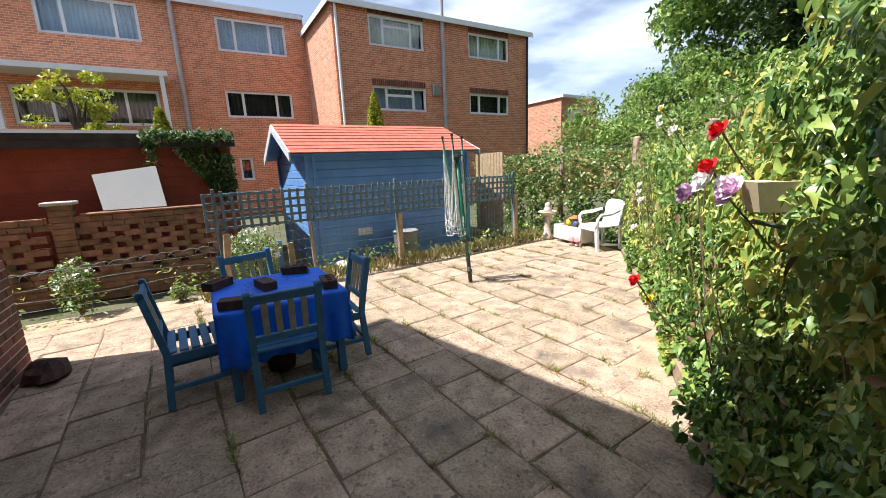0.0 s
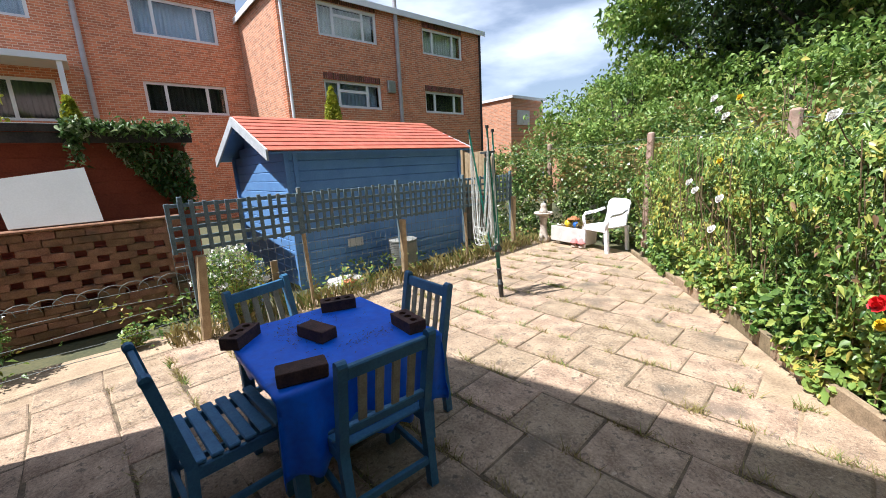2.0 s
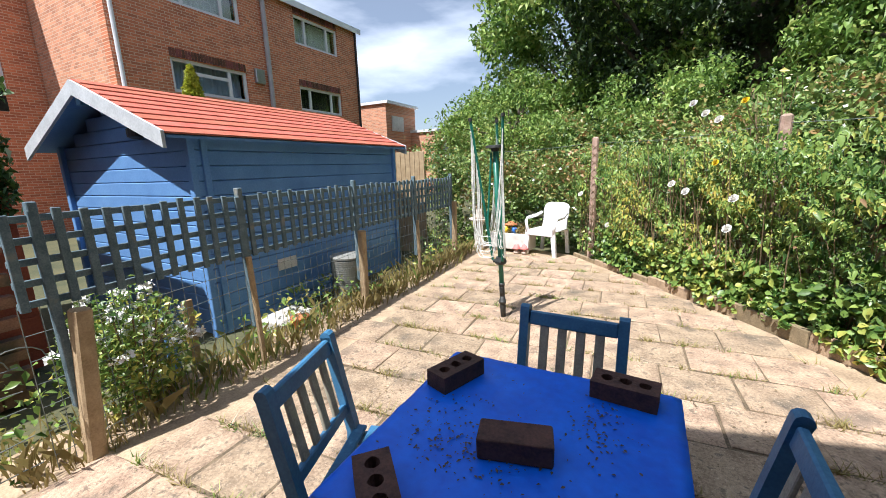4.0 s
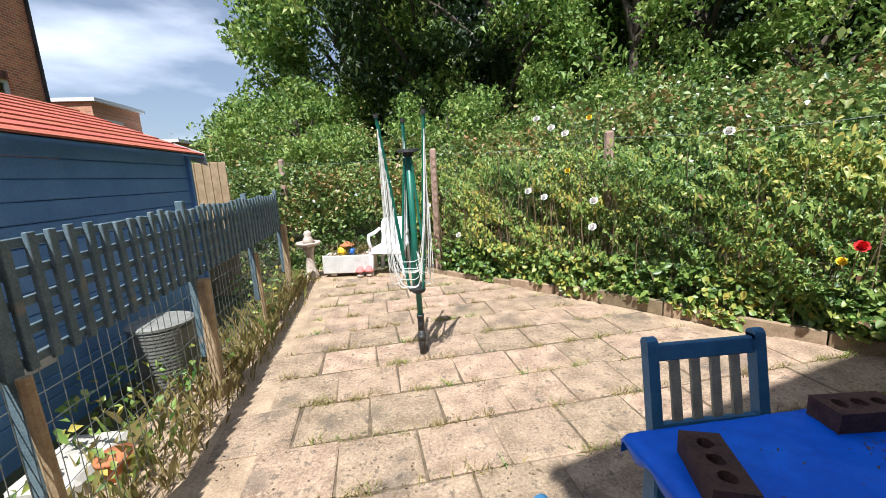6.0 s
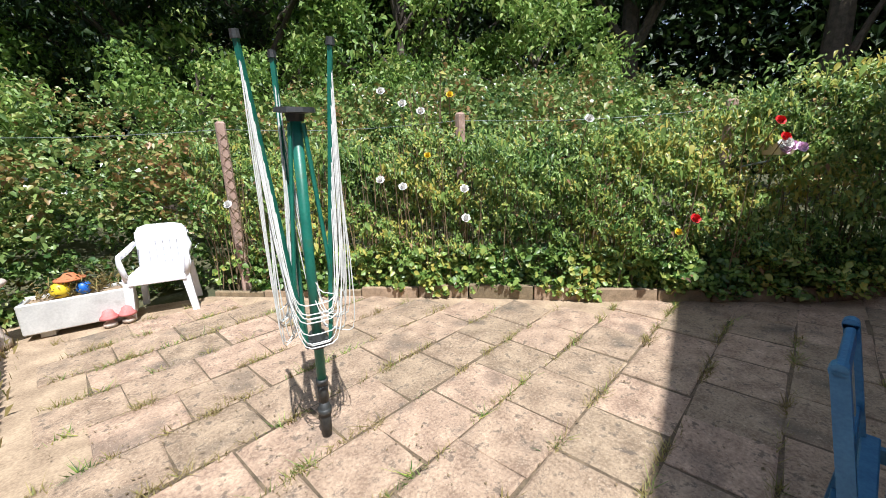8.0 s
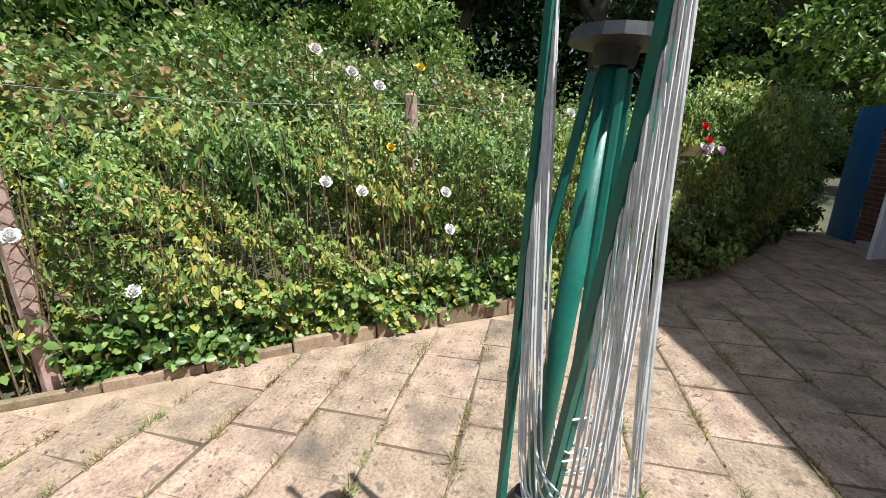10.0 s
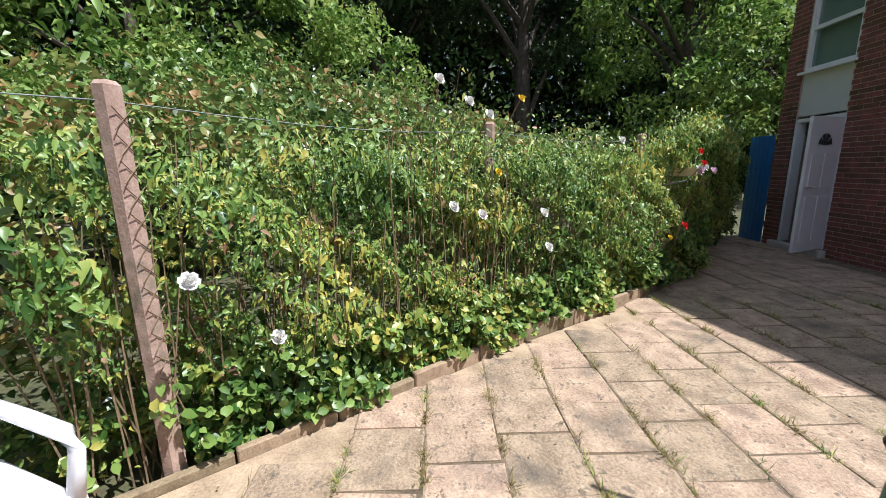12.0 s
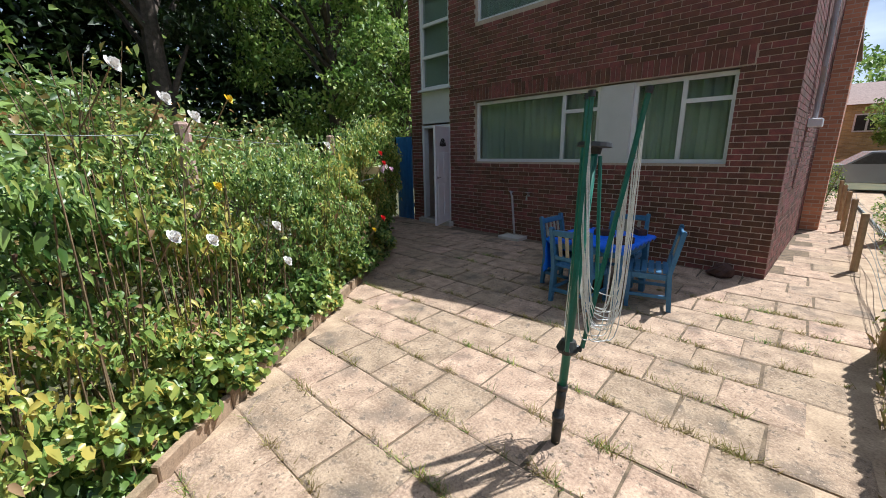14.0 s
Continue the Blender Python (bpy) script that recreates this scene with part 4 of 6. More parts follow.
def loose_brick(x, y, turn, tilt=0, holes=True):
    """A dark clay brick, 215 x 102 x 65 mm, with three round cores or a solid face."""
    bm = bmesh.new()
    loops = [[(-0.1075, -0.051), (0.1075, -0.051), (0.1075, 0.051), (-0.1075, 0.051)]]
    if holes:
        loops += [[(d + 0.021 * math.cos(k * math.pi / 6), 0.021 * math.sin(k * math.pi / 6)) for k in range(12)] for d in (-0.062, 0, 0.062)]
    edges = []
    for lp_ in loops:
        vs = [bm.verts.new((x_, y_, -0.0325)) for x_, y_ in lp_]
        edges += [bm.edges.new((vs[k], vs[(k + 1) % len(vs)])) for k in range(len(vs))]
    bmesh.ops.triangle_fill(bm, edges=edges, use_beauty=True)
    up = bmesh.ops.extrude_face_region(bm, geom=bm.faces[:])
    for q in up["geom"]:
        if isinstance(q, bmesh.types.BMVert):
            q.co.z += 0.065
    bmesh.ops.recalc_face_normals(bm, faces=bm.faces)
    for q in bm.verts:
        q.co += Vector((rng.normal(0, 0.0012), rng.normal(0, 0.0012), rng.normal(0, 0.0008)))
    me = bpy.data.meshes.new("loose_brick")
    bm.to_mesh(me)
    bm.free()
    me.materials.append(M_ENGBRICK)
    ob = tagged(new("loose_brick", me), "dark brown cored brick weighing down the blue sheet" if holes else "dark brown solid brick weighing down the blue sheet", "brick", "bricks on the table")
    ob.matrix_basis = Matrix.Translation((x, y, TH + 0.0435)) @ Matrix.Rotation(radians(turn), 4, "Z")
    if not holes:
        bev = ob.modifiers.new("worn", "BEVEL")
        bev.width, bev.segments = 0.007, 2
    return ob


loose_brick(1.07, 1.48, 135)
loose_brick(1.00, 2.09, 70)
loose_brick(1.33, 1.80, 14, holes=False)
loose_brick(1.70, 1.57, 74, holes=False)
loose_brick(1.60, 2.22, -6)


def garden_chair(m):
    """Slatted chair facing +y, its back at y = 0."""
    c = thing("garden_chair", "blue painted wooden garden chair with pale slats in its back", "chair", "chairs round the table", m=m)
    W2, H, SD = 0.215, 0.84, 0.42
    for s in (-1, 1):
        x = s * W2
        pts = [(x - 0.021, 0.02, 0.0), (x - 0.021, 0.05, 0.40), (x - 0.021, -0.03, H - 0.01)]
        leg = Build()
        for (q0, q1) in zip(pts[:-1], pts[1:]):
            a, b = Vector(q0), Vector(q1)
            leg.add([(a.x, a.y - 0.022, a.z), (a.x + 0.042, a.y - 0.022, a.z), (a.x + 0.042, a.y + 0.022, a.z), (a.x, a.y + 0.022, a.z),
                     (b.x, b.y - 0.022, b.z), (b.x + 0.042, b.y - 0.022, b.z), (b.x + 0.042, b.y + 0.022, b.z), (b.x, b.y + 0.022, b.z)],
                    ((0, 3, 2, 1), (4, 5, 6, 7), (0, 1, 5, 4), (1, 2, 6, 5), (2, 3, 7, 6), (3, 0, 4, 7)))
        leg.tube([(x - 0.021, -0.031, H - 0.012), (x + 0.021, -0.031, H - 0.012)], 0.0235, 10)
        part("leg", leg, M_BLUEWOOD, c)
        part("leg", Build().soft(x - 0.021, x + 0.021, SD - 0.02, SD + 0.022, 0, 0.40, 0.005), M_BLUEWOOD, c)
        part("side_rail", Build().soft(x - 0.012, x + 0.012, 0.06, SD - 0.02, 0.33, 0.39, 0.004), M_BLUEWOOD, c)
        part("stretcher", Build().soft(x - 0.012, x + 0.012, 0.05, SD - 0.02, 0.13, 0.165, 0.004), M_BLUEWOOD, c)
    part("stretcher", Build().soft(-W2, W2, 0.015, 0.04, 0.12, 0.16, 0.004), M_BLUEWOOD, c)
    part("front_rail", Build().soft(-W2, W2, SD - 0.012, SD + 0.012, 0.33, 0.39, 0.004), M_BLUEWOOD, c)
    for i in range(6):
        y = 0.055 + i * 0.068
        part("seat_slat", Build().soft(-W2 - 0.015, W2 + 0.015, y, y + 0.052, 0.40, 0.418, 0.005), M_BLUEWOOD, c)
    tilt = Matrix.Translation((0, 0.048, 0.40)) @ Matrix.Rotation(math.atan2(0.08, 0.43), 4, "X")
    part("top_rail", Build().soft(-W2 + 0.021, W2 - 0.021, -0.014, 0.014, 0.365, 0.43, 0.006, tilt), M_BLUEWOOD, c)
    part("lower_rail", Build().soft(-W2 + 0.021, W2 - 0.021, -0.014, 0.014, 0.09, 0.135, 0.005, tilt), M_BLUEWOOD, c)
    for i in range(4):
        x = -0.122 + i * 0.081
        part("back_slat", Build().soft(x - 0.02, x + 0.02, -0.007, 0.007, 0.13, 0.37, 0.003, tilt), M_GREYWOOD, c, "pale weathered wooden slat")
    return c


chair = garden_chair(pose(1.34, 1.06, 0, 0, 0, 4))
copy_thing(chair, pose(1.98, 1.83, 0, 0, 0, 88))
copy_thing(chair, pose(0.58, 1.74, 0, 0, 0, -72))
copy_thing(chair, pose(1.36, 2.53, 0, 0, 0, 178))

# dirt on the sheet and a pot under the table
dp = np.concatenate([np.column_stack([rng.normal(x, sx, k), rng.normal(y, sy, k), np.full(k, TH + 0.015)]) for x, y, sx, sy, k in ((1.20, 1.72, 0.12, 0.05, 170), (1.08, 1.86, 0.08, 0.08, 80), (1.55, 2.02, 0.05, 0.09, 90), (1.40, 1.95, 0.2, 0.2, 60))])
dp = dp[(np.abs(dp[:, 0] - TC.x) < 0.4) & (np.abs(dp[:, 1] - TC.y) < 0.4)]
leaves("debris", dp, 0.011, M_BARK, "dark dirt and twigs lying on the blue sheet", "debris", kind="stuff", up=5.0, droop=0.0)
solid("plant_pot", Build().lathe([(0.10, 0.0), (0.13, 0.18), (0.145, 0.18), (0.145, 0.22), (0.125, 0.22), (0.12, 0.16), (0.0, 0.16)], 1.36, 1.84, 20), M_ENGBRICK, "dark brown plant pot standing under the table", "pot", smooth=True)

stone = Build().lathe([(0.10, -0.01), (0.15, 0.03), (0.13, 0.10), (0.07, 0.15), (0.0, 0.16)], 0.0, 0.0, 11)
stone.v = [tuple(Vector(q) * (1 + 0.45 * noise.noise(Vector(q) * 14))) for q in stone.v]
solid("rock", stone, M_ENGBRICK, "dark rough stone lying by the house wall", "rock").location = (0.42, 0.20, 0.0)

# ---------------------------------------------------------------- rotary clothes dryer
dry = thing("rotary_dryer", "folded green rotary clothes dryer with white lines, standing in the paving", "clothes dryer")
D0, D1 = Vector((0.40, 4.42, 0.0)), Vector((0.37, 4.27, 1.69))


def on_pole(h):
    return D0 + (D1 - D0) * (h / 1.69)


part("ground_spike", Build().tube([on_pole(-0.02), on_pole(0.10), on_pole(0.22)], [0.026, 0.030, 0.027], 12).tube([on_pole(0.14), on_pole(0.175)], 0.036, 12), M_BLACKPL, dry, smooth=True)
part("sleeve", Build().tube([on_pole(0.22), on_pole(0.34)], 0.027, 12).tube([on_pole(0.33), on_pole(0.36)], 0.031, 12), M_BLACKPL, dry, smooth=True)
part("pole", Build().tube([on_pole(0.3), on_pole(1.66)], 0.024, 14), M_GREENMETAL, dry, smooth=True)
part("lower_hub", Build().tube([on_pole(0.56), on_pole(0.58), on_pole(0.63)], [0.05, 0.062, 0.04], 12), M_BLACKPL, dry)
part("top_hub", Build().tube([on_pole(1.63), on_pole(1.66), on_pole(1.665), on_pole(1.685)], [0.035, 0.04, 0.085, 0.08], 16), M_BLACKPL, dry)
TIPS = [Vector((0.49, 4.14, 1.91)), Vector((0.16, 4.21, 1.90)), Vector((0.35, 4.38, 1.89))]
ARMS = []
for k, tip in enumerate(TIPS):
    d = Vector((tip.x - 0.385, tip.y - 4.30, 0)).normalized()
    foot = on_pole(0.60) + d * 0.075
    ARMS.append((foot, tip))
    part("arm", Build().tube([foot, foot.lerp(tip, 0.5), tip], [0.013, 0.013, 0.013], 4), M_GREENMETAL, dry)
    part("arm_joint", Build().tube([on_pole(0.60), foot + Vector((0, 0, -0.012))], 0.018, 8), M_BLACKPL, dry)
    part("arm_cap", Build().tube([tip, tip + (tip - foot).normalized() * 0.03], [0.019, 0.017], 8), M_BLACKPL, dry)
    part("strut", Build().tube([on_pole(1.62) + d * 0.035, on_pole(1.0) + d * 0.10, foot.lerp(tip, 0.22)], 0.0095, 6), M_GREENMETAL, dry)
for k in range(3):
    (fa, ta), (fb, tb) = ARMS[k], ARMS[(k + 1) % 3]
    for j in range(9):
        f = 0.98 - j * 0.055
        a, b = fa.lerp(ta, f), fb.lerp(tb, f)
        out = ((a + b) / 2 - on_pole(1.2))
        out.z = 0
        out = out.normalized() * (0.02 + 0.012 * (j % 4) + 0.012 * math.sin(k * 2.1 + j))
        low = max(0.66, min(a.z, b.z) - 1.10 + 0.06 * j + 0.10 * math.sin(k * 3 + j * 1.7))
        pts = []
        for q in np.linspace(0, 1, 15):
            sag = 1 - abs(2 * q - 1) ** 3.2
            p = a.lerp(b, 0.5 + 0.5 * math.copysign(abs(2 * q - 1) ** 0.6, 2 * q - 1)) + out * sag
            p.z = (a.z + (b.z - a.z) * q) * (1 - sag) + low * sag
            pts.append(p)
        part("line", Build().tube(pts, 0.0028, 5, False), M_CORD, dry)

# ---------------------------------------------------------------- far corner: white chair, trough, bird bath
wc_ = thing("plastic_chair", "white moulded plastic garden armchair by the hedge", "chair", m=pose(0.15, 7.43, 0, 0, 0, -18))
for s in (-1, 1):
    part("leg", Build().prism([(s * 0.27 - 0.03, 0), (s * 0.27 + 0.03, 0), (s * 0.235 + 0.035, 0.42), (s * 0.235 - 0.045, 0.42)], "y", -0.23, -0.19), M_CHAIRW, wc_)
    part("leg", Build().prism([(s * 0.25 - 0.028, 0), (s * 0.25 + 0.028, 0), (s * 0.22 + 0.03, 0.42), (s * 0.22 - 0.03, 0.42)], "y", 0.24, 0.28), M_CHAIRW, wc_)
    part("armrest", Build().tube([(s * 0.245, -0.22, 0.40), (s * 0.275, -0.22, 0.57), (s * 0.28, -0.16, 0.62), (s * 0.27, 0.05, 0.635), (s * 0.235, 0.22, 0.68)], [0.028, 0.026, 0.03, 0.03, 0.026], 8), M_CHAIRW, wc_, smooth=True)
part("seat", Build().soft(-0.25, 0.25, -0.24, 0.24, 0.40, 0.43, 0.012), M_CHAIRW, wc_)
part("seat_apron", Build().soft(-0.24, 0.24, -0.245, -0.225, 0.34, 0.41, 0.008), M_CHAIRW, wc_)
bk = Matrix.Translation((0, 0.23, 0.42)) @ Matrix.Rotation(radians(-14), 4, "X")
for i in range(6):
    x0 = -0.19 + i * 0.064
    part("back_slat", Build().soft(x0, x0 + 0.0605, -0.012, 0.012, 0.0, 0.36, 0.004, bk), M_CHAIRW, wc_)
for x0, x1 in ((-0.235, -0.185), (0.185, 0.235)):
    part("back_post", Build().soft(x0, x1, -0.014, 0.014, 0.0, 0.38, 0.008, bk), M_CHAIRW, wc_)
top = Build().prism([(-0.235, 0.26), (0.235, 0.26), (0.235, 0.36), (0.20, 0.42), (0.12, 0.445), (-0.12, 0.445), (-0.20, 0.42), (-0.235, 0.36)], "y", -0.016, 0.016)
top.v = [tuple(bk @ Vector(q)) for q in top.v]
part("top_rail", top, M_CHAIRW, wc_)

trough = thing("trough_planter", "white painted concrete trough with dry plants and rim", "planter", m=pose(-0.50, 7.52, 0, 0, 0, -10))
part("trough_wall", Build().soft(-0.40, 0.40, -0.16, -0.12, 0.05, 0.33, 0.01).soft(-0.40, 0.40, 0.12, 0.16, 0.05, 0.33, 0.01).soft(-0.40, -0.36, -0.12, 0.12, 0.05, 0.328, 0.01).soft(0.36, 0.40, -0.12, 0.12, 0.05, 0.328, 0.01), M_GREYWHITE, trough)
part("trough_base", Build().box(-0.36, 0.36, -0.12, 0.12, 0.05, 0.10).box(-0.3, -0.2, -0.12, 0.12, 0, 0.05).box(0.2, 0.3, -0.12, 0.12, 0, 0.05), M_CONC, trough)
part("soil", Build().box(-0.36, 0.36, -0.12, 0.12, 0.10, 0.30), M_EARTH, trough)
tp = rng.normal(0, 1, (420, 3)) * np.array([0.17, 0.06, 0.06]) + np.array([-0.46, 7.57, 0.36])
leaves("dry_plant", tp, 0.06, M_STRAW, "dry straw-coloured plants in the white trough", "plant", kind="stuff", narrow=0.15, droop=0.6)
solid("toy_ball", Build().lathe([(0.01, 0.0), (0.05, 0.012), (0.075, 0.05), (0.078, 0.075), (0.06, 0.125), (0.02, 0.15), (0.0, 0.152)], -0.62, 7.56, 16), M_TOYY, "yellow plastic toy sitting in the trough", "toy", smooth=True).location.z = 0.30
solid("toy_ball", Build().lathe([(0.01, 0.0), (0.045, 0.012), (0.065, 0.05), (0.05, 0.105), (0.0, 0.125)], -0.46, 7.55, 16), M_TOYB, "blue plastic toy sitting in the trough", "toy", smooth=True).location.z = 0.30
solid("toy_hat", Build().lathe([(0.12, 0.0), (0.12, 0.012), (0.06, 0.035), (0.04, 0.06), (0.0, 0.065)], -0.54, 7.60, 16), M_TERRACOTTA, "orange brown disc on top of the toys", "toy", smooth=True).location.z = 0.45
for i, x in enumerate((-0.34, -0.20)):
    ts = thing("toadstool", "small faded red toadstool ornament on a pale foot", "ornament", "toadstools by the trough", m=pose(x, 7.30, 0))
    part("cap", Build().lathe([(0.075, 0.075), (0.07, 0.095), (0.05, 0.12), (0.04, 0.15), (0.0, 0.17)], 0, 0, 14), M_PINKRED, ts, smooth=True)
    part("stalk", Build().lathe([(0.055, 0.0), (0.055, 0.03), (0.03, 0.045), (0.03, 0.08), (0.0, 0.08)], 0, 0, 12), M_STONE, ts, smooth=True)
bath = thing("bird_bath", "weathered cast-stone bird bath on a shaped pedestal", "bird bath", m=pose(-1.10, 7.45, 0))
part("pedestal", Build().lathe([(0.11, 0.0), (0.12, 0.05), (0.085, 0.10), (0.075, 0.18), (0.06, 0.30), (0.07, 0.42), (0.09, 0.50), (0.0, 0.50)], 0, 0, 12), M_STONE, bath, smooth=True)
part("bowl", Build().lathe([(0.08, 0.50), (0.17, 0.53), (0.19, 0.56), (0.18, 0.575), (0.12, 0.555), (0.0, 0.55)], 0, 0, 20), M_STONE, bath, smooth=True)
solid("stone_ornament", Build().lathe([(0.075, 0.0), (0.085, 0.04), (0.06, 0.09), (0.05, 0.115), (0.062, 0.15), (0.04, 0.185), (0.0, 0.20)], -1.10, 7.45, 14), M_STONE, "small pale stone ornament standing in the bird bath", "ornament", smooth=True).location.z = 0.556


# ---------------------------------------------------------------- kerb, hedge, brambles
KP = [Vector((x, y, 0)) for x, y in KERB]
KL = [0.0]
for a, b in zip(KP[:-1], KP[1:]):
    KL.append(KL[-1] + (b - a).length)


def along_kerb(s, back=0.0):
    """Points on the kerb line at lengths s, set back into the hedge by back; with the way out of the hedge."""
    s = np.clip(np.asarray(s, float), 0, KL[-1] - 1e-6)
    i = np.clip(np.searchsorted(KL, s, side="right") - 1, 0, len(KP) - 2)
    a = np.array([(p.x, p.y) for p in KP])
    d = (a[1:] - a[:-1]) / np.array([KL[k + 1] - KL[k] for k in range(len(KP) - 1)])[:, None]
    pt = a[i] + d[i] * (s - np.array(KL)[i])[:, None]
    normal = np.stack([-d[i][:, 1], d[i][:, 0]], 1)
    return pt + normal * np.asarray(back).reshape(-1, 1), -normal


kerb = thing("kerb", "low weathered timber edging along the hedge foot", "kerb", kind="structure")
s = 0.05
while s < 7.2:
    ln = 0.58 + 0.1 * math.sin(s * 5)
    (p0, p1), _ = along_kerb([s, s + ln - 0.012], 0.03)
    ang = math.atan2(p1[1] - p0[1], p1[0] - p0[0])
    m = Matrix.Translation((p0[0], p0[1], 0)) @ Matrix.Rotation(ang, 4, "Z") @ Matrix.Rotation(radians(3 * math.sin(s * 7)), 4, "X")
    part("edging_board", Build().soft(0, ln - 0.012, -0.025, 0.025, -0.08, 0.125 * min(1.0, 0.3 + 0.3 * s) + 0.012 * math.sin(s * 9), 0.008, m), M_KERB, kerb)
    s += ln

HN = 260000
ss = rng.uniform(0.0, KL[-1], HN)
hz = 0.06 + rng.uniform(0, 1, HN) ** 0.8 * 2.2
depth = np.abs(rng.normal(0, 0.30, HN))
pt, outw = along_kerb(ss, 0.0)
P = np.column_stack([pt, hz])
bulge = 0.16 + 0.22 * lumps(P, 1.8, 3.0) + 0.10 * lumps(P, 5.0, 8.0)
near_house = np.clip((ss - 5.2) / 1.5, 0, 1)
bulge = bulge - 0.28 * near_house * np.clip(1.6 - np.abs(hz - 1.1), 0, 1)
pt2, _ = along_kerb(ss, -0.06 - 0.07 * (hz < 0.3) * (lumps(P, 2.5, 9.0) > 0.1) + bulge * 0.75 + depth - 0.05 * (hz > 0.5))
P = np.column_stack([pt2, hz])
top_h = 1.55 + 0.16 * lumps(np.column_stack([ss * 1.5, ss * 0, ss * 0.4]), 1.0, 2.0) + 0.5 * np.clip((ss - 4.6) / 1.6, 0, 1)
keep = (hz < top_h + rng.exponential(0.07, HN)) & (0.6 * lumps(P, 4.6, 1.0) + 0.6 * lumps(P, 11.0, 5.0) > -0.10 + 0.35 * rng.random(HN)) & ((P[:, 1] > 0.15) | (P[:, 0] > 7.0)) & ~((P[:, 0] < 0.55) & (P[:, 2] < 1.0)) & (np.hypot(P[:, 0] - 0.80, P[:, 1] - 7.14) > 0.20)
P, outw = P[keep], outw[keep]
O3 = np.column_stack([outw, np.zeros(len(outw))]) * 0.8
low = P[:, 2] < 0.5
hedge = thing("hedge", "tangled green hedge of climbers and weeds over a wire fence", "hedge")
pick = rng.random(len(P)) < 0.16 + 0.2 * lumps(P, 2.2, 6.0)
for sel, size, wide, sag in ((~low & ~pick, 0.039, 0.5, 1.4), (~low & pick, 0.052, 0.68, 1.2)):
    leaves("leafage", P[sel], size, M_LEAF, "", "", parent=hedge, fine=True, outward=O3[sel] * 1.6, droop=sag, narrow=wide, up=0.1)
leaves("ground_leaves", P[low], 0.06, M_LEAF, "", "", parent=hedge, fine=True, outward=O3[low], droop=0.3, narrow=0.75)
fs = rng.uniform(0.35, 7.2, 15000)
fz = 0.03 + 0.5 * rng.random(15000) ** 1.4
fp, fo = along_kerb(fs, 0.05 + 0.3 * rng.random(15000) - 0.10 * (lumps(np.column_stack([fs, fs * 0, fz]), 3.0, 2.0) > 0.25))
F3 = np.column_stack([fp, fz])
fk = (F3[:, 0] > 0.62) & (lumps(F3, 4.0, 7.0) > -0.35) & (np.hypot(F3[:, 0] - 0.88, F3[:, 1] - 7.27) > 0.10)
leaves("ground_leaves", F3[fk], 0.058, M_LEAF, "", "", parent=hedge, fine=True, outward=np.column_stack([fo, np.zeros(len(fo))])[fk] * 0.7, droop=0.4, narrow=0.75)
dead = (rng.random(len(P)) < 0.09) & (lumps(P, 2.6, 4.0) > 0.0) & (P[:, 2] < 1.3)
leaves("dead_leaves", P[dead] + np.column_stack([outw[dead] * 0.03, np.zeros(dead.sum())]), 0.04, M_DEADLEAF, "", "", parent=hedge, fine=True, outward=O3[dead], droop=1.0, narrow=0.5)
stems = Build()
for i in range(330):
    s0 = rng.uniform(0, 8.5)
    (a,), _ = along_kerb([s0], [0.08 + rng.uniform(0, 0.4)])
    h = rng.uniform(0.7, 1.75)
    dx, dy = rng.normal(0, 0.12, 2)
    stems.tube([(a[0], a[1], -0.05), (a[0] + dx * 0.6, a[1] + dy * 0.6, h * 0.5), (a[0] + dx + rng.normal(0, 0.05), a[1] + dy, h)], [0.006, 0.005, 0.003], 4, False)
part("stem", stems, M_STEM, hedge, "dry brown stems")

# wire fence posts that carry the hedge
wf = thing("netting_fence", "pinkish concrete posts with chain-link netting grown through by the hedge", "fence")
POSTS = [(0.88, 7.27), (2.70, 5.56), (4.35, 3.55), (-1.6, 8.4)]
for x, y in POSTS:
    part("post", Build().soft(x - 0.045, x + 0.045, y - 0.045, y + 0.045, -0.1, 1.88, 0.02), M_PINKPOST, wf, "pinkish concrete post")
for (xa, ya), (xb, yb) in ((POSTS[3], POSTS[0]), (POSTS[0], POSTS[1]), (POSTS[1], POSTS[2])):
    part("wire", Build().tube([(xa + (xb - xa) * q, ya + (yb - ya) * q, 1.80 - 0.05 * math.sin(math.pi * q)) for q in np.linspace(0, 1, 7)], 0.003, 4, False), M_WIRE, wf)
net = Build()
for k in range(14):
    z = 0.25 + k * 0.11
    for q0, q1 in ((0, 0.09), (0.09, 0)):
        net.tube([(0.88 - 0.05, 7.27 - 0.05, z + q0), (0.88 + 0.05, 7.27 - 0.05, z + q1)], 0.0028, 4, False)
part("netting", net, M_STEM, wf, "rusty diamond netting over the post")

# brambles behind the fence and across the garden's end
BN = 300000
bx, by = rng.uniform(-4.6, 11, BN), rng.uniform(0.4, 13.5, BN)
line = np.interp(bx, [-4.6, -2.6, -1.5, 0.3, 1.4, 2.9, 4.5, 7.6, 8], [8.0, 7.95, 7.95, 8.1, 7.0, 5.2, 3.4, 1.2, 1.0])
Bp = np.column_stack([bx, by, by * 0])
rise = np.clip((by - line) / 4.0, 0, 1.4)
top_b = 1.35 + 0.42 * lumps(Bp, 0.9, 4.0) + 1.0 * rise + 0.34 * lumps(Bp, 2.6, 1.0) + 0.16 * lumps(Bp, 7.0, 2.0) - 0.85 * np.clip(1 - (by - line) / 0.9, 0, 1)
bz = top_b - np.abs(rng.normal(0, 0.26, BN)) + np.where(rng.random(BN) < 0.06, rng.exponential(0.22, BN), 0)
front = rng.random(BN) < 0.45
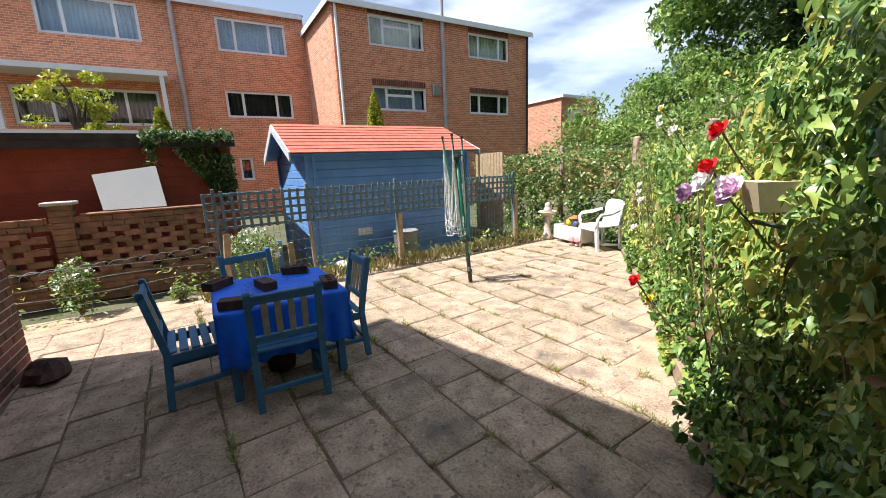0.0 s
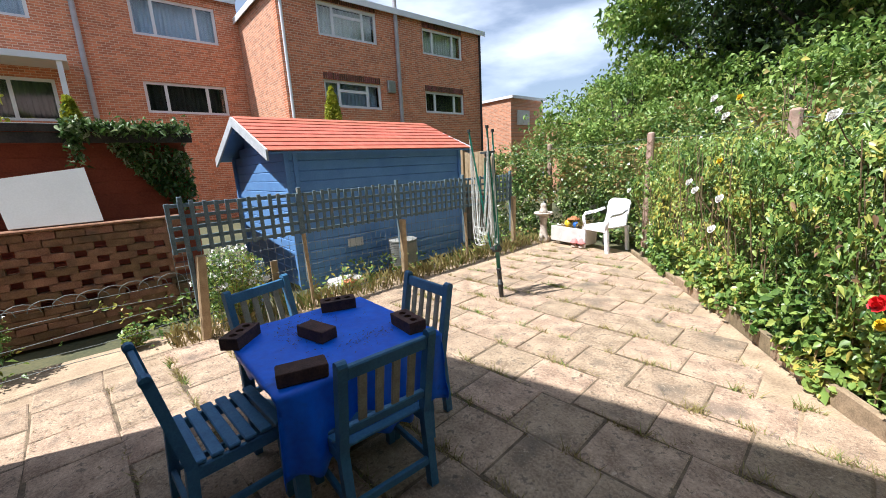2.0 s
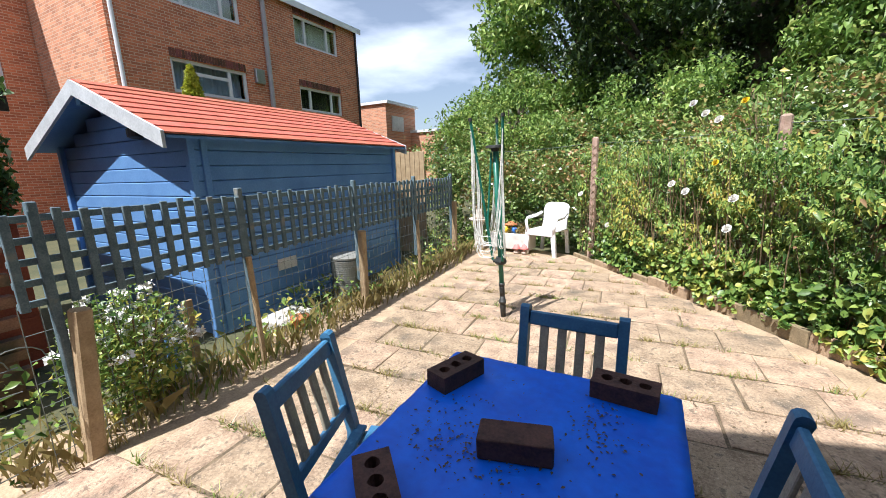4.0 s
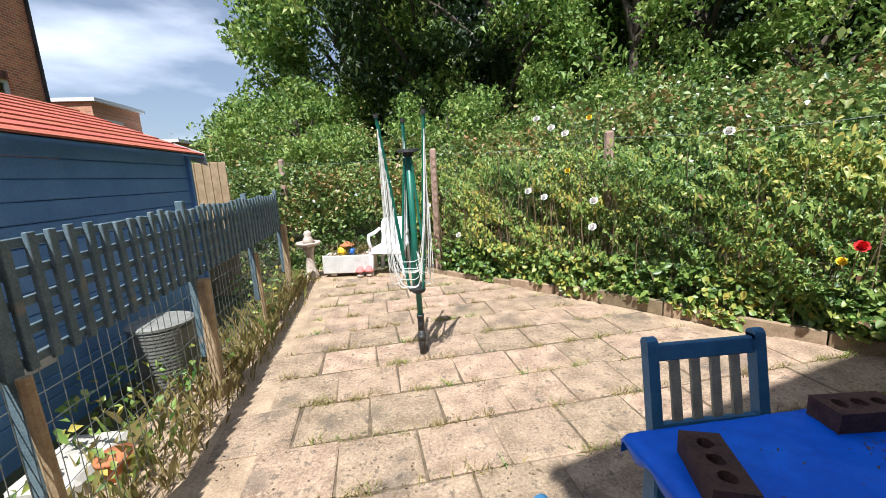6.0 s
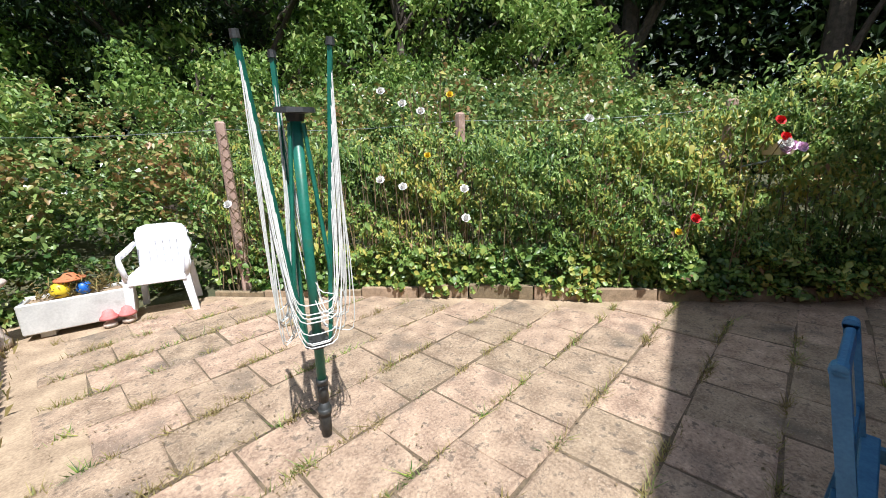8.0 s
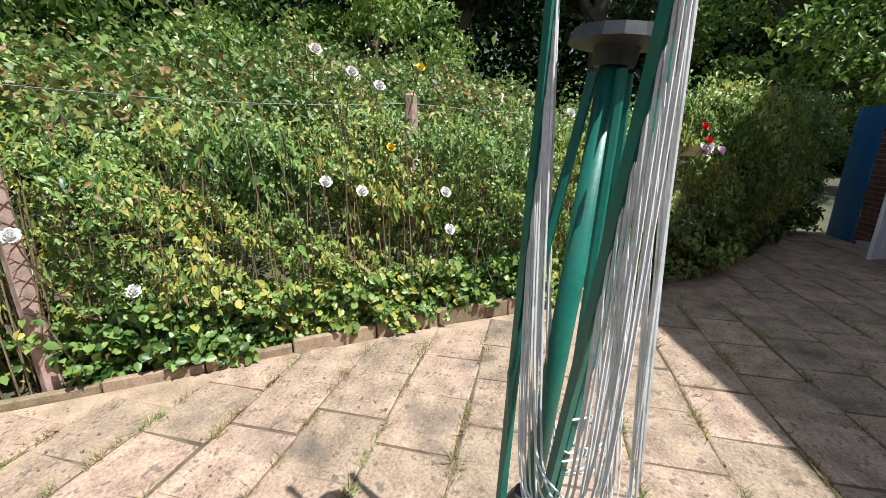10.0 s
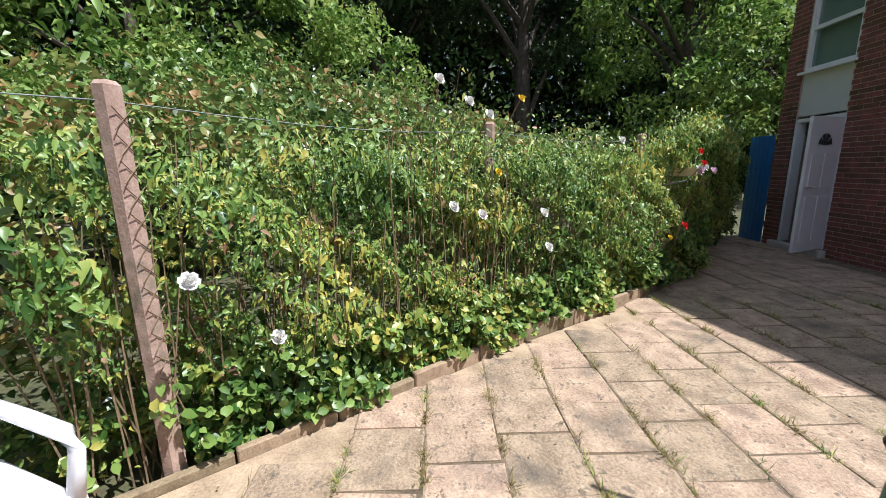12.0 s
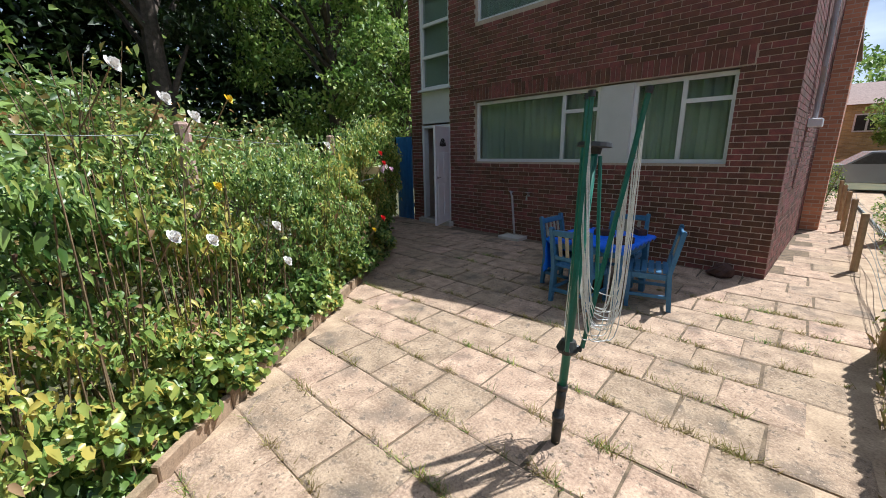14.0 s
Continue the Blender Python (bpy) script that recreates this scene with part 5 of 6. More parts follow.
by = np.where(front & (bx < 0.9), line + np.abs(rng.normal(0.1, 0.25, BN)) + 0.2 * lumps(np.column_stack([bx, bx * 0, bz]), 2.0, 5.0), by)
bz = np.where(front & (bx < 0.9), rng.uniform(0.0, 1.75, BN), bz)
B3 = np.column_stack([bx, by, bz])
keep = (by > line + 0.02) & (bz > 0.0) & (0.6 * lumps(B3, 3.4, 2.0) + 0.6 * lumps(B3, 9.0, 7.0) > -0.14 + 0.35 * rng.random(BN))
bramble = leaves("bramble_bank", B3[keep & (B3[:, 1] < line + 2.2)], 0.062, M_BRAMBLE, "brambles and climbers filling the bank behind the fence", "brambles", kind="stuff", droop=0.4, narrow=0.7, fine=True)
leaves("bramble_bank_far", B3[keep & (B3[:, 1] >= line + 2.2)], 0.085, M_BRAMBLE, "brambles filling the far slope of the bank", "brambles", kind="stuff", droop=0.4, narrow=0.7)
fl = B3[keep]
fl = fl[(rng.random(len(fl)) < 0.012) & (fl[:, 1] < 9.5)] + np.array([0, -0.03, 0.05])
leaves("bramble_blossom", fl, 0.05, M_FLW, "small pale bramble blossom scattered over the bank", "blossom", kind="stuff", narrow=0.9)


def bloom(x, y, z, r, material, label, stem=True, group="roses in the hedge"):
    """A rose: rings of cupped petals on a stem."""
    f = thing("rose", label, "flower", group)
    b = Build()
    for ring, (k, rr, h, tilt) in enumerate(((6, 1.0, 0.0, 0.5), (5, 0.7, 0.18, 0.9), (4, 0.4, 0.32, 1.3))):
        for i in range(k):
            a = 2 * math.pi * (i + 0.5 * ring) / k
            d, w = Vector((math.cos(a), math.sin(a), 0)), Vector((-math.sin(a), math.cos(a), 0))
            c = Vector((x, y, z + r * h))
            tip = c + d * r * rr * math.cos(tilt * 0.7) + Vector((0, 0, r * 0.7 * math.sin(tilt)))
            mid = c + d * r * rr * 0.55 + Vector((0, 0, r * 0.15))
            b.add([c, mid + w * r * 0.5, tip + w * r * 0.25, tip - w * r * 0.25, mid - w * r * 0.5], [(0, 1, 2, 3, 4)])
    turn = Matrix.Translation((x, y, z)) @ Vector((0, 0, 1)).rotation_difference(Vector((-0.55, -0.6, 0.55))).to_matrix().to_4x4() @ Matrix.Translation((-x, -y, -z))
    b.v = [tuple(turn @ Vector(q)) for q in b.v]
    part("petals", b, material, f)
    if stem:
        part("stem", Build().tube([(x, y, z), (x + 0.05, y + 0.06, z - 0.12), (x + 0.16, y + 0.16, z - 0.3)], 0.004, 5), M_STEM, f)
    return f


WHITE, RED, YEL = "white open rose among the hedge leaves", "bright red rose at the hedge front", "yellow rose above the hedge"
for p in ((2.32, 5.16, 1.14), (2.29, 5.12, 0.87), (1.86, 5.86, 1.24), (1.98, 5.66, 1.17), (3.04, 4.32, 1.72), (2.1, 5.75, 1.95), (2.2, 5.6, 1.87), (0.75, 6.95, 1.05), (2.0, 5.95, 2.08), (1.15, 6.8, 0.62)):
    bloom(*p, 0.045, M_FLW, WHITE)
for p in ((2.2, 5.53, 1.46), (2.35, 5.35, 2.0), (3.36, 3.62, 0.74)):
    bloom(*p, 0.035, M_FLY, YEL)
bloom(3.34, 3.50, 0.87, 0.045, M_FLR, RED)
bloom(3.86, 3.12, 1.63, 0.045, M_FLR, RED)
bloom(3.86, 3.07, 1.50, 0.045, M_FLR, RED)
# hanging basket and its flowers
pot = thing("hanging_pot", "cream plastic trough of pink and red flowers hung on the fence", "flower pot")
m = Matrix.Translation((4.08, 3.13, 1.36)) @ Matrix.Rotation(radians(45), 4, "Z") @ Matrix.Scale(0.66, 4)
part("pot", Build().add([m @ Vector(q) for q in ((-0.16, -0.07, 0), (0.16, -0.07, 0), (0.16, 0.07, 0), (-0.16, 0.07, 0), (-0.20, -0.10, 0.15), (0.20, -0.10, 0.15), (0.20, 0.10, 0.15), (-0.20, 0.10, 0.15))],
                       ((0, 3, 2, 1), (0, 1, 5, 4), (1, 2, 6, 5), (2, 3, 7, 6), (3, 0, 4, 7), (4, 5, 6, 7))), M_CREAMPOT, pot)
part("bracket", Build().tube([(3.97, 3.16, 1.31), (4.1, 3.4, 1.25)], 0.01, 6), M_WIRE, pot)
for k in range(5):
    a = k * 1.3
    bloom(3.90 + 0.06 * math.cos(a), 3.03 + 0.07 * math.sin(a * 1.7), 1.43 + 0.05 * math.sin(a * 2.3), 0.05, (M_FLP, M_FLW)[k % 2], "pink and white trailing flower hanging from the cream pot", False, "flowers in the pot")

# rose briars standing above the hedge
br = thing("rose_bush", "tall thin rose briars rising over the hedge", "rose bush")
bst, bl_ = Build(), []
for i in range(16):
    x, y = 2.62 + rng.uniform(-0.2, 0.2), 6.0 + rng.uniform(-0.2, 0.2)
    h = rng.uniform(1.8, 2.35)
    tx, ty = x + rng.normal(0, 0.15), y + rng.normal(0, 0.15)
    bst.tube([(x, y, 0), (x, y, h * 0.6), (tx, ty, h)], [0.006, 0.005, 0.003], 5, False)
    for q in range(26):
        f = rng.uniform(0.6, 1.0)
        bl_.append((x + (tx - x) * (f - 0.6) / 0.4 + rng.normal(0, 0.07), y + (ty - y) * (f - 0.6) / 0.4 + rng.normal(0, 0.07), h * f))
part("stem", bst, M_STEM, br)
leaves("leafage", np.array(bl_), 0.06, M_LEAF, "", "", parent=br)


# ---------------------------------------------------------------- weeds, grass and the flowering bush at the fence
gb = Build()
for i in range(3000):
    y = rng.uniform(1.3, 7.6)
    x = fx(y) - 0.02 + rng.normal(0.06, 0.16) - (0.25 if rng.random() < 0.3 else 0)
    if x > -0.93:
        continue
    hh, lean, w, a = rng.uniform(0.03, 0.19) * (1 if x < -1.0 else 0.5), rng.normal(0, 0.4, 2), rng.uniform(0.001, 0.0022), rng.uniform(0, 6.28)
    dx, dy = w * math.cos(a), w * math.sin(a)
    gb.add([(x - dx, y - dy, -0.05), (x + dx, y + dy, -0.05), (x + lean[0] * hh * 0.4, y + lean[1] * hh * 0.4, hh * 0.65), (x + lean[0] * hh, y + lean[1] * hh, hh)], [(0, 1, 2), (0, 2, 3)])
solid("dry_grass", gb, M_STRAW, "dry straw-coloured grass along the fence foot", "grass", kind="stuff")
gw = rng.uniform(0, 1, (1700, 3)) * np.array([1.0, 6.2, 0.3]) + np.array([-2.1, 1.3, 0])
gw = gw[(lumps(gw, 2.0, 3) > 0.1)]
leaves("fence_weeds", gw, 0.06, M_LEAF, "green weeds between the fence and the shed", "weeds", kind="stuff")
gs = rng.uniform(0, 1, (5200, 3)) * np.array([1.1, 10.0, 0.5]) + np.array([-2.15, -8.6, 0])
gs = gs[(lumps(gs, 1.6, 3) > 0.0 + 0.45 * (gs[:, 1] > -1.2)) & (gs[:, 2] < 0.5 - 0.3 * np.abs(gs[:, 0] + 1.6))]
leaves("path_weeds", gs, 0.06, M_LEAF, "green weeds along the wire fence by the path", "weeds", kind="stuff")


def flower_bush(x, y, r, h, n, label, flowers):
    b = thing("flowering_bush", label, "bush")
    c = rng.normal(0, 1, (n, 3))
    c /= np.linalg.norm(c, axis=1)[:, None]
    c = c * (rng.random((n, 1)) ** 0.4) * np.array([r, r, h / 2]) * (1 + 0.2 * lumps(c, 3.0, x)[:, None]) + np.array([x, y, h / 2])
    leaves("leafage", c, 0.045, M_LEAF, "", "", parent=b)
    st = Build()
    for i in range(14):
        a = i * 2.4
        st.tube([(x, y, -0.05), (x + r * 0.7 * math.cos(a), y + r * 0.7 * math.sin(a), h * 0.8)], 0.005, 4, False)
    part("stem", st, M_STEM, b)
    if flowers:
        q = c[(c[:, 2] > h * 0.5)]
        q = q[:flowers * 8]
        heads = q[rng.integers(0, len(q), flowers)]
        pts = np.repeat(heads, 14, 0) + rng.normal(0, 0.016, (flowers * 14, 3)) + np.array([0, 0, 0.03])
        leaves("flower_heads", pts, 0.028, M_FLW, "", "", parent=b, narrow=0.9)
    return b


flower_bush(-1.28, 1.95, 0.36, 0.85, 2600, "leafy bush with white flower heads at the fence foot", 60)
flower_bush(-1.45, 0.05, 0.22, 0.7, 900, "pale flowering weed by the wire fence", 12)
flower_bush(-1.30, 1.05, 0.12, 0.25, 250, "small green weed at the path edge", 0)
for mt, lab, cnt in ((M_STRAW, "dry straw weeds growing in the paving joints", 430), (M_LEAF, "small green weeds growing in the paving joints", 60)):
    b = Build()
    for k in range(cnt):
        x, y = rng.uniform(-0.8, 3.6), rng.uniform(1.0, 7.3)
        row = round((y - 3.43) / 0.425) * 0.425 + 3.43 + 0.06 * (x - 0.45) + rng.normal(0, 0.012)
        if not inside_patio(x + 0.2, row):
            continue
        for i in range(int(rng.integers(8, 40))):
            a, r = rng.uniform(0, 6.283), 0.07 * rng.random()
            px, py = x + r * math.cos(a) * 1.6, row + r * math.sin(a) * 0.5
            hh, lean, w = rng.uniform(0.012, 0.06), rng.normal(0, 0.9, 2), rng.uniform(0.0018, 0.0045)
            dx, dy = -math.sin(a) * w, math.cos(a) * w
            b.add([(px - dx, py - dy, -0.01), (px + dx, py + dy, -0.01), (px + lean[0] * hh, py + lean[1] * hh, hh)], [(0, 1, 2)])
    solid("joint_weeds", b, mt, lab, "weeds", kind="stuff")
# fallen dry leaves and litter on the paving
lp = np.column_stack([rng.uniform(-0.9, 4.6, 5200), rng.uniform(0.1, 7.4, 5200), np.full(5200, 0.010)])
dk = np.array([inside_patio(a, b) for a, b in lp[:, :2]]) & (lumps(lp, 2.2, 4) > 0.05)
leaves("leaf_litter", lp[dk], 0.016, M_STEM, "dry leaf litter scattered on the paving", "litter", kind="stuff", up=4.0, droop=0.0)

# ivy over the red shed and conifers behind
iv = np.column_stack([rng.normal(-2.52, 0.05, 900), rng.uniform(0.85, 2.0, 900), rng.normal(2.16, 0.05, 900)])
iv2 = np.column_stack([-2.66 + np.abs(rng.normal(0, 0.06, 3000)), rng.uniform(1.2, 1.98, 3000), rng.uniform(1.15, 2.15, 3000)])
iv2 = iv2[(lumps(iv2, 4.0, 2.0) > -0.5) & (iv2[:, 2] > 2.0 - 1.3 * (iv2[:, 1] - 1.15))]
iv3 = rng.normal(0, 1, (200, 3)) * np.array([0.03, 0.05, 0.14]) + np.array([-2.48, 0.93, 2.02])
leaves("ivy", np.concatenate([iv, iv2, iv3]), 0.06, M_IVY, "ivy trailing over the end of the red shed", "ivy", droop=0.8)


def conifer(x, y, h, r, z0=0.0):
    c = thing("conifer", "golden green upright conifer", "conifer")
    n = 7000
    q = rng.random(n) ** 0.7
    a = rng.uniform(0, 6.283, n)
    rr = r * (1 - q) ** 0.6 * (0.75 + 0.25 * rng.random(n)) * (1 + 0.18 * np.sin(a * 5 + q * 8))
    leaves("crown", np.column_stack([x + rr * np.cos(a), y + rr * np.sin(a), z0 + q * h]), 0.11, M_CONIFER, "", "", parent=c, narrow=0.4)
    part("trunk", Build().tube([(x, y, -0.05), (x, y, h * 0.7)], [0.06, 0.02], 7), M_BARK, c)


conifer(-6.6, 0.9, 3.1, 0.45)
conifer(-7.6, 6.5, 3.9, 0.55)


# ---------------------------------------------------------------- trees
def tree(x, y, h, r, low=0.25, n=14000, size=0.17, material=M_TREELEAF, label="broad leafy tree at the edge of the wood", clumps=60, slim=1.0):
    t = thing("tree", label, "tree", "trees of the wood")
    tr = Build()
    lean = rng.normal(0, 0.3, 2)
    tr.tube([(x, y, -0.1), (x + lean[0] * 0.4, y + lean[1] * 0.4, h * 0.3), (x + lean[0], y + lean[1], h * 0.85)], [0.03 * h, 0.022 * h, 0.004 * h], 9)
    c = rng.normal(0, 1, (clumps, 3))
    c /= np.linalg.norm(c, axis=1)[:, None]
    c *= 0.45 + 0.55 * rng.random((clumps, 1)) ** 0.5
    cz = h * (low + 1) / 2
    c = c * np.array([r * slim, r * slim, h * (1 - low) / 2]) + np.array([x + lean[0] * 0.6, y + lean[1] * 0.6, cz])
    for q in c[:18]:
        z0 = max(h * 0.2, q[2] - h * 0.22)
        tr.tube([(x + lean[0] * z0 / h, y + lean[1] * z0 / h, z0), ((x + q[0]) / 2, (y + q[1]) / 2, (z0 + q[2]) / 2 + 0.2), tuple(q)], [0.010 * h, 0.006 * h, 0.002 * h], 6, False)
    part("trunk", tr, M_BARK, t)
    k = rng.integers(0, clumps, n)
    rad = r * 0.24 * (0.6 + 0.8 * rng.random(clumps))
    d = rng.normal(0, 1, (n, 3))
    d /= np.linalg.norm(d, axis=1)[:, None]
    pts = c[k] + d * (rng.random((n, 1)) ** 0.45) * rad[k][:, None] * np.array([1.15, 1.15, 0.75])
    pts = pts[pts[:, 2] > 0.2]
    leaves("crown", pts, size, material, "", "", parent=t, droop=0.7)


tree(-5.0, 18.6, 5.0, 2.0, 0.05, 17000, 0.14, clumps=80)
tree(-3.2, 16.2, 4.8, 2.2, 0.05, 18000, 0.13, clumps=80)
tree(-1.6, 19.5, 12.5, 4.0, 0.12, 42000, 0.20, clumps=110)
tree(1.8, 17.0, 11.0, 3.6, 0.2, 20000, 0.18, M_TREESHADE, "broad-leaved tree in the wood, canopy shade put into its leaf colour")
tree(4.6, 16.0, 12.5, 4.0, 0.2, 22000, 0.18)
tree(7.2, 12.0, 8.0, 2.8, 0.1, 18000, 0.14, label="tall leafy ash at the wood edge")
tree(9.6, 9.0, 6.0, 2.4, 0.08, 14000, 0.13)
tree(10.5, 14.0, 14.0, 4.5, 0.3, 20000, 0.20, M_TREESHADE, "broad-leaved tree in the wood, canopy shade put into its leaf colour")
tree(14.0, 8.5, 14.0, 4.5, 0.42, 18000, 0.20, M_TREESHADE, "broad-leaved tree in the wood, canopy shade put into its leaf colour")
tree(14.5, 3.5, 13.0, 4.2, 0.40, 18000, 0.20, M_TREESHADE, "broad-leaved tree in the wood, canopy shade put into its leaf colour")
tree(12.6, -1.2, 9.5, 3.0, 0.12, 18000, 0.16, label="bright leafy tree beside the house end")
tree(14.5, -6.0, 12.0, 3.6, 0.15, 14000, 0.2)
tree(-1.8, 12.6, 3.6, 2.2, 0.0, 11000, 0.10, label="leafy elder bush behind the brambles", clumps=45)
tree(1.6, 11.6, 3.7, 2.0, 0.0, 11000, 0.10, label="leafy elder bush behind the brambles", clumps=45)
tree(4.9, 9.8, 3.6, 1.8, 0.0, 11000, 0.10, label="leafy elder bush behind the brambles", clumps=45)
tree(7.0, 6.6, 2.6, 1.5, 0.0, 8000, 0.09, label="leafy elder bush behind the brambles", clumps=40)
tree(-9.2, -0.9, 4.6, 0.9, 0.3, 2600, 0.11, M_CONIFER, "thin young tree with yellow-green leaves", 34)
tree(-8.3, -3.0, 3.2, 1.3, 0.1, 5000, 0.11, label="garden shrub in front of the terrace")
# the depth of the wood behind, its shade put into the leaf colour
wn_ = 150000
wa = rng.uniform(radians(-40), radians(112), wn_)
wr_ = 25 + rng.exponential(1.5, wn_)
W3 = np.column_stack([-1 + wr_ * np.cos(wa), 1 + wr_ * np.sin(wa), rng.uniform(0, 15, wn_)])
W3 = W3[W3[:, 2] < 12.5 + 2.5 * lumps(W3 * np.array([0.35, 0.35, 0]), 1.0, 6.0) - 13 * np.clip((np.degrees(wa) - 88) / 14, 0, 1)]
leaves("far_woods", W3, 0.5, M_TREESHADE, "dense wood closing the view, its shade put into the leaf colour", "woods", kind="stuff", droop=0.5)

# ---------------------------------------------------------------- beyond the side path
ph = thing("far_house", "yellow brick house with a brown tiled roof across the road", "house")
part("wall", Build().box(-9.0, 0.3, -34.0, -27.0, -0.1, 3.9), M_YELBRICK, ph)
part("roof", Build().prism([(-26.6, 3.8), (-34.4, 3.8), (-30.5, 5.3)], "x", -9.2, 0.5), M_TILE, ph, "brown tiled roof")
wq = Build().box(-1.3, -0.2, -26.98, -26.92, 2.3, 3.3)
part("window", wq, M_UPVC, ph)
# panes coloured near black for the unlit room behind
for x in (-1.22, -0.70):
    part("pane", Build().box(x, x + 0.42, -26.92, -26.90, 2.38, 3.22), M_DARK, ph)
pf = thing("fence_panel", "new orange-brown boarded fence beside the wire fence", "fence")
for i in range(22):
    part("board", Build().soft(-1.36 - i * 0.125, -1.245 - i * 0.125, -4.02, -4.0, -0.03, 1.72 + 0.02 * (i % 2), 0.004), M_FENCEB, pf)
part("post", Build().soft(-1.24, -1.15, -4.06, -3.97, -0.03, 1.80, 0.008), M_FENCEB, pf)
lowrail = thing("garden_wall", "low brick wall across the end of the path", "wall")
part("wall", Build().box(-3.0, 1.6, -20.2, -20.0, -0.05, 0.95), M_TERR_X, lowrail)
car = thing("parked_car", "silver-blue car parked beyond the path", "car", m=pose(-1.3, -15.2, 0, 0, 0, 8))
part("body", Build().prism([(-2.0, 0.30), (2.0, 0.30), (2.05, 0.62), (1.85, 0.85), (1.05, 0.93), (0.45, 1.38), (-1.05, 1.42), (-1.75, 0.98), (-2.02, 0.90)], "y", -0.82, 0.82), M_CAR, car)
part("side_window", Build().prism([(0.92, 0.95), (0.42, 1.32), (-1.0, 1.35), (-1.5, 0.98)], "y", 0.822, 0.83), M_BLACKPL, car)
part("side_window", Build().prism([(0.92, 0.95), (0.42, 1.32), (-1.0, 1.35), (-1.5, 0.98)], "y", -0.83, -0.822), M_BLACKPL, car)
for sx in (-1.25, 1.25):
    for sy in (-0.76, 0.76):
        w_ = part("wheel", Build().tube([(sx, sy - 0.1, 0.30), (sx, sy + 0.1, 0.30)], 0.30, 20), M_BLACKPL, car)
        part("rim", Build().tube([(sx, sy - 0.105, 0.30), (sx, sy + 0.105, 0.30)], 0.18, 14), M_GALV, w_)
part("tail_light", Build().soft(-2.06, -1.98, 0.5, 0.78, 0.72, 0.88, 0.01), M_FLR, car)
part("tail_light", Build().soft(-2.06, -1.98, -0.78, -0.5, 0.72, 0.88, 0.01), M_FLR, car)
tree(-2.6, -24, 4.6, 1.8, 0.2, 5000, 0.16, label="bright leafy tree by the far house")
tree(3.5, -38, 10, 5, 0.1, 9000, 0.3, label="tree behind the far houses")
tree(-6, -40, 9.5, 5, 0.1, 9000, 0.3, label="tree behind the far houses")
flower_bush(-0.15, -8.6, 0.35, 1.3, 1500, "green bush at the end of the side path", 0)
hs = rng.uniform(0, 1, (3500, 3)) * np.array([1.1, 1.0, 1.6]) + np.array([-2.6, -6.4, 0.1])
leaves("clipped_hedge", hs, 0.07, M_LEAF, "green hedge beside the boarded fence", "hedge")
nh = thing("next_house", "brick house further down the path", "house")
part("wall", Build().box(0.2, 8, -26, -13, -0.1, 6.0), M_TERR_Y, nh)
part("satellite_dish", Build().lathe([(0.0, 0.0), (0.16, 0.02), (0.30, 0.09), (0.31, 0.09), (0.16, 0.0), (0.0, -0.02)], 0.0, 0.0, 20), M_GALV, nh, "grey satellite dish").matrix_basis = pose(0.15, -12.75, 4.85, 70, 0, 160)
part("roof", Build().box(0.0, 8.2, -26.2, -12.8, 6.0, 6.15), M_TILE, nh)


# ---------------------------------------------------------------- paving slabs, one by one
patio = thing("patio", "worn sandy concrete paving slabs, staggered, with earth in the joints", "paving", kind="structure")
SLABS = []
for v in range(4):
    w, d = 0.439, 0.414
    q = [rng.uniform(-0.010, 0.010) for _ in range(8)]
    b = Build()
    c = 0.012
    o = [(-w / 2 + q[0], -d / 2 + q[1]), (w / 2 + q[2], -d / 2 + q[3]), (w / 2 + q[4], d / 2 + q[5]), (-w / 2 + q[6], d / 2 + q[7])]
    inner = [(x * (1 - 2 * c / w), y * (1 - 2 * c / d)) for x, y in o]
    b.add([(x, y, -0.05) for x, y in o] + [(x, y, -0.006) for x, y in o] + [(x, y, 0.0) for x, y in inner],
          [(0, 1, 5, 4), (1, 2, 6, 5), (2, 3, 7, 6), (3, 0, 4, 7), (4, 5, 9, 8), (5, 6, 10, 9), (6, 7, 11, 10), (7, 4, 8, 11), (8, 9, 10, 11)])
    SLABS.append(b.mesh("paving_slab", M_SLAB))
G = Matrix.Translation((0.45, 3.645, 0)) @ Matrix.Rotation(radians(3.5), 4, "Z")
for r in range(-42, 11):
    for k in range(-8, 18):
        off = (0.0, 0.22, 0.06, 0.27)[r % 4]
        c = G @ Vector((k * 0.45 + off + 0.22, r * 0.425, 0))
        if not all(inside_patio(c.x + a, c.y + b) for a, b in ((0.10, 0), (-0.16, 0), (0, 0.12), (0, -0.14))):
            continue
        ob = new("slab", SLABS[(r * 5 + k * 3) % 4])
        ob.parent = patio
        ob.matrix_basis = Matrix.Translation((c.x, c.y, rng.uniform(-0.007, 0.004))) @ Matrix.Rotation(radians(3.5 + rng.normal(0, 0.5) + 180 * ((r + k) % 2)), 4, "Z") @ Matrix.Rotation(radians(rng.normal(0, 0.35)), 4, "X")

# ---------------------------------------------------------------- bricks of the house, one by one
BM = {}


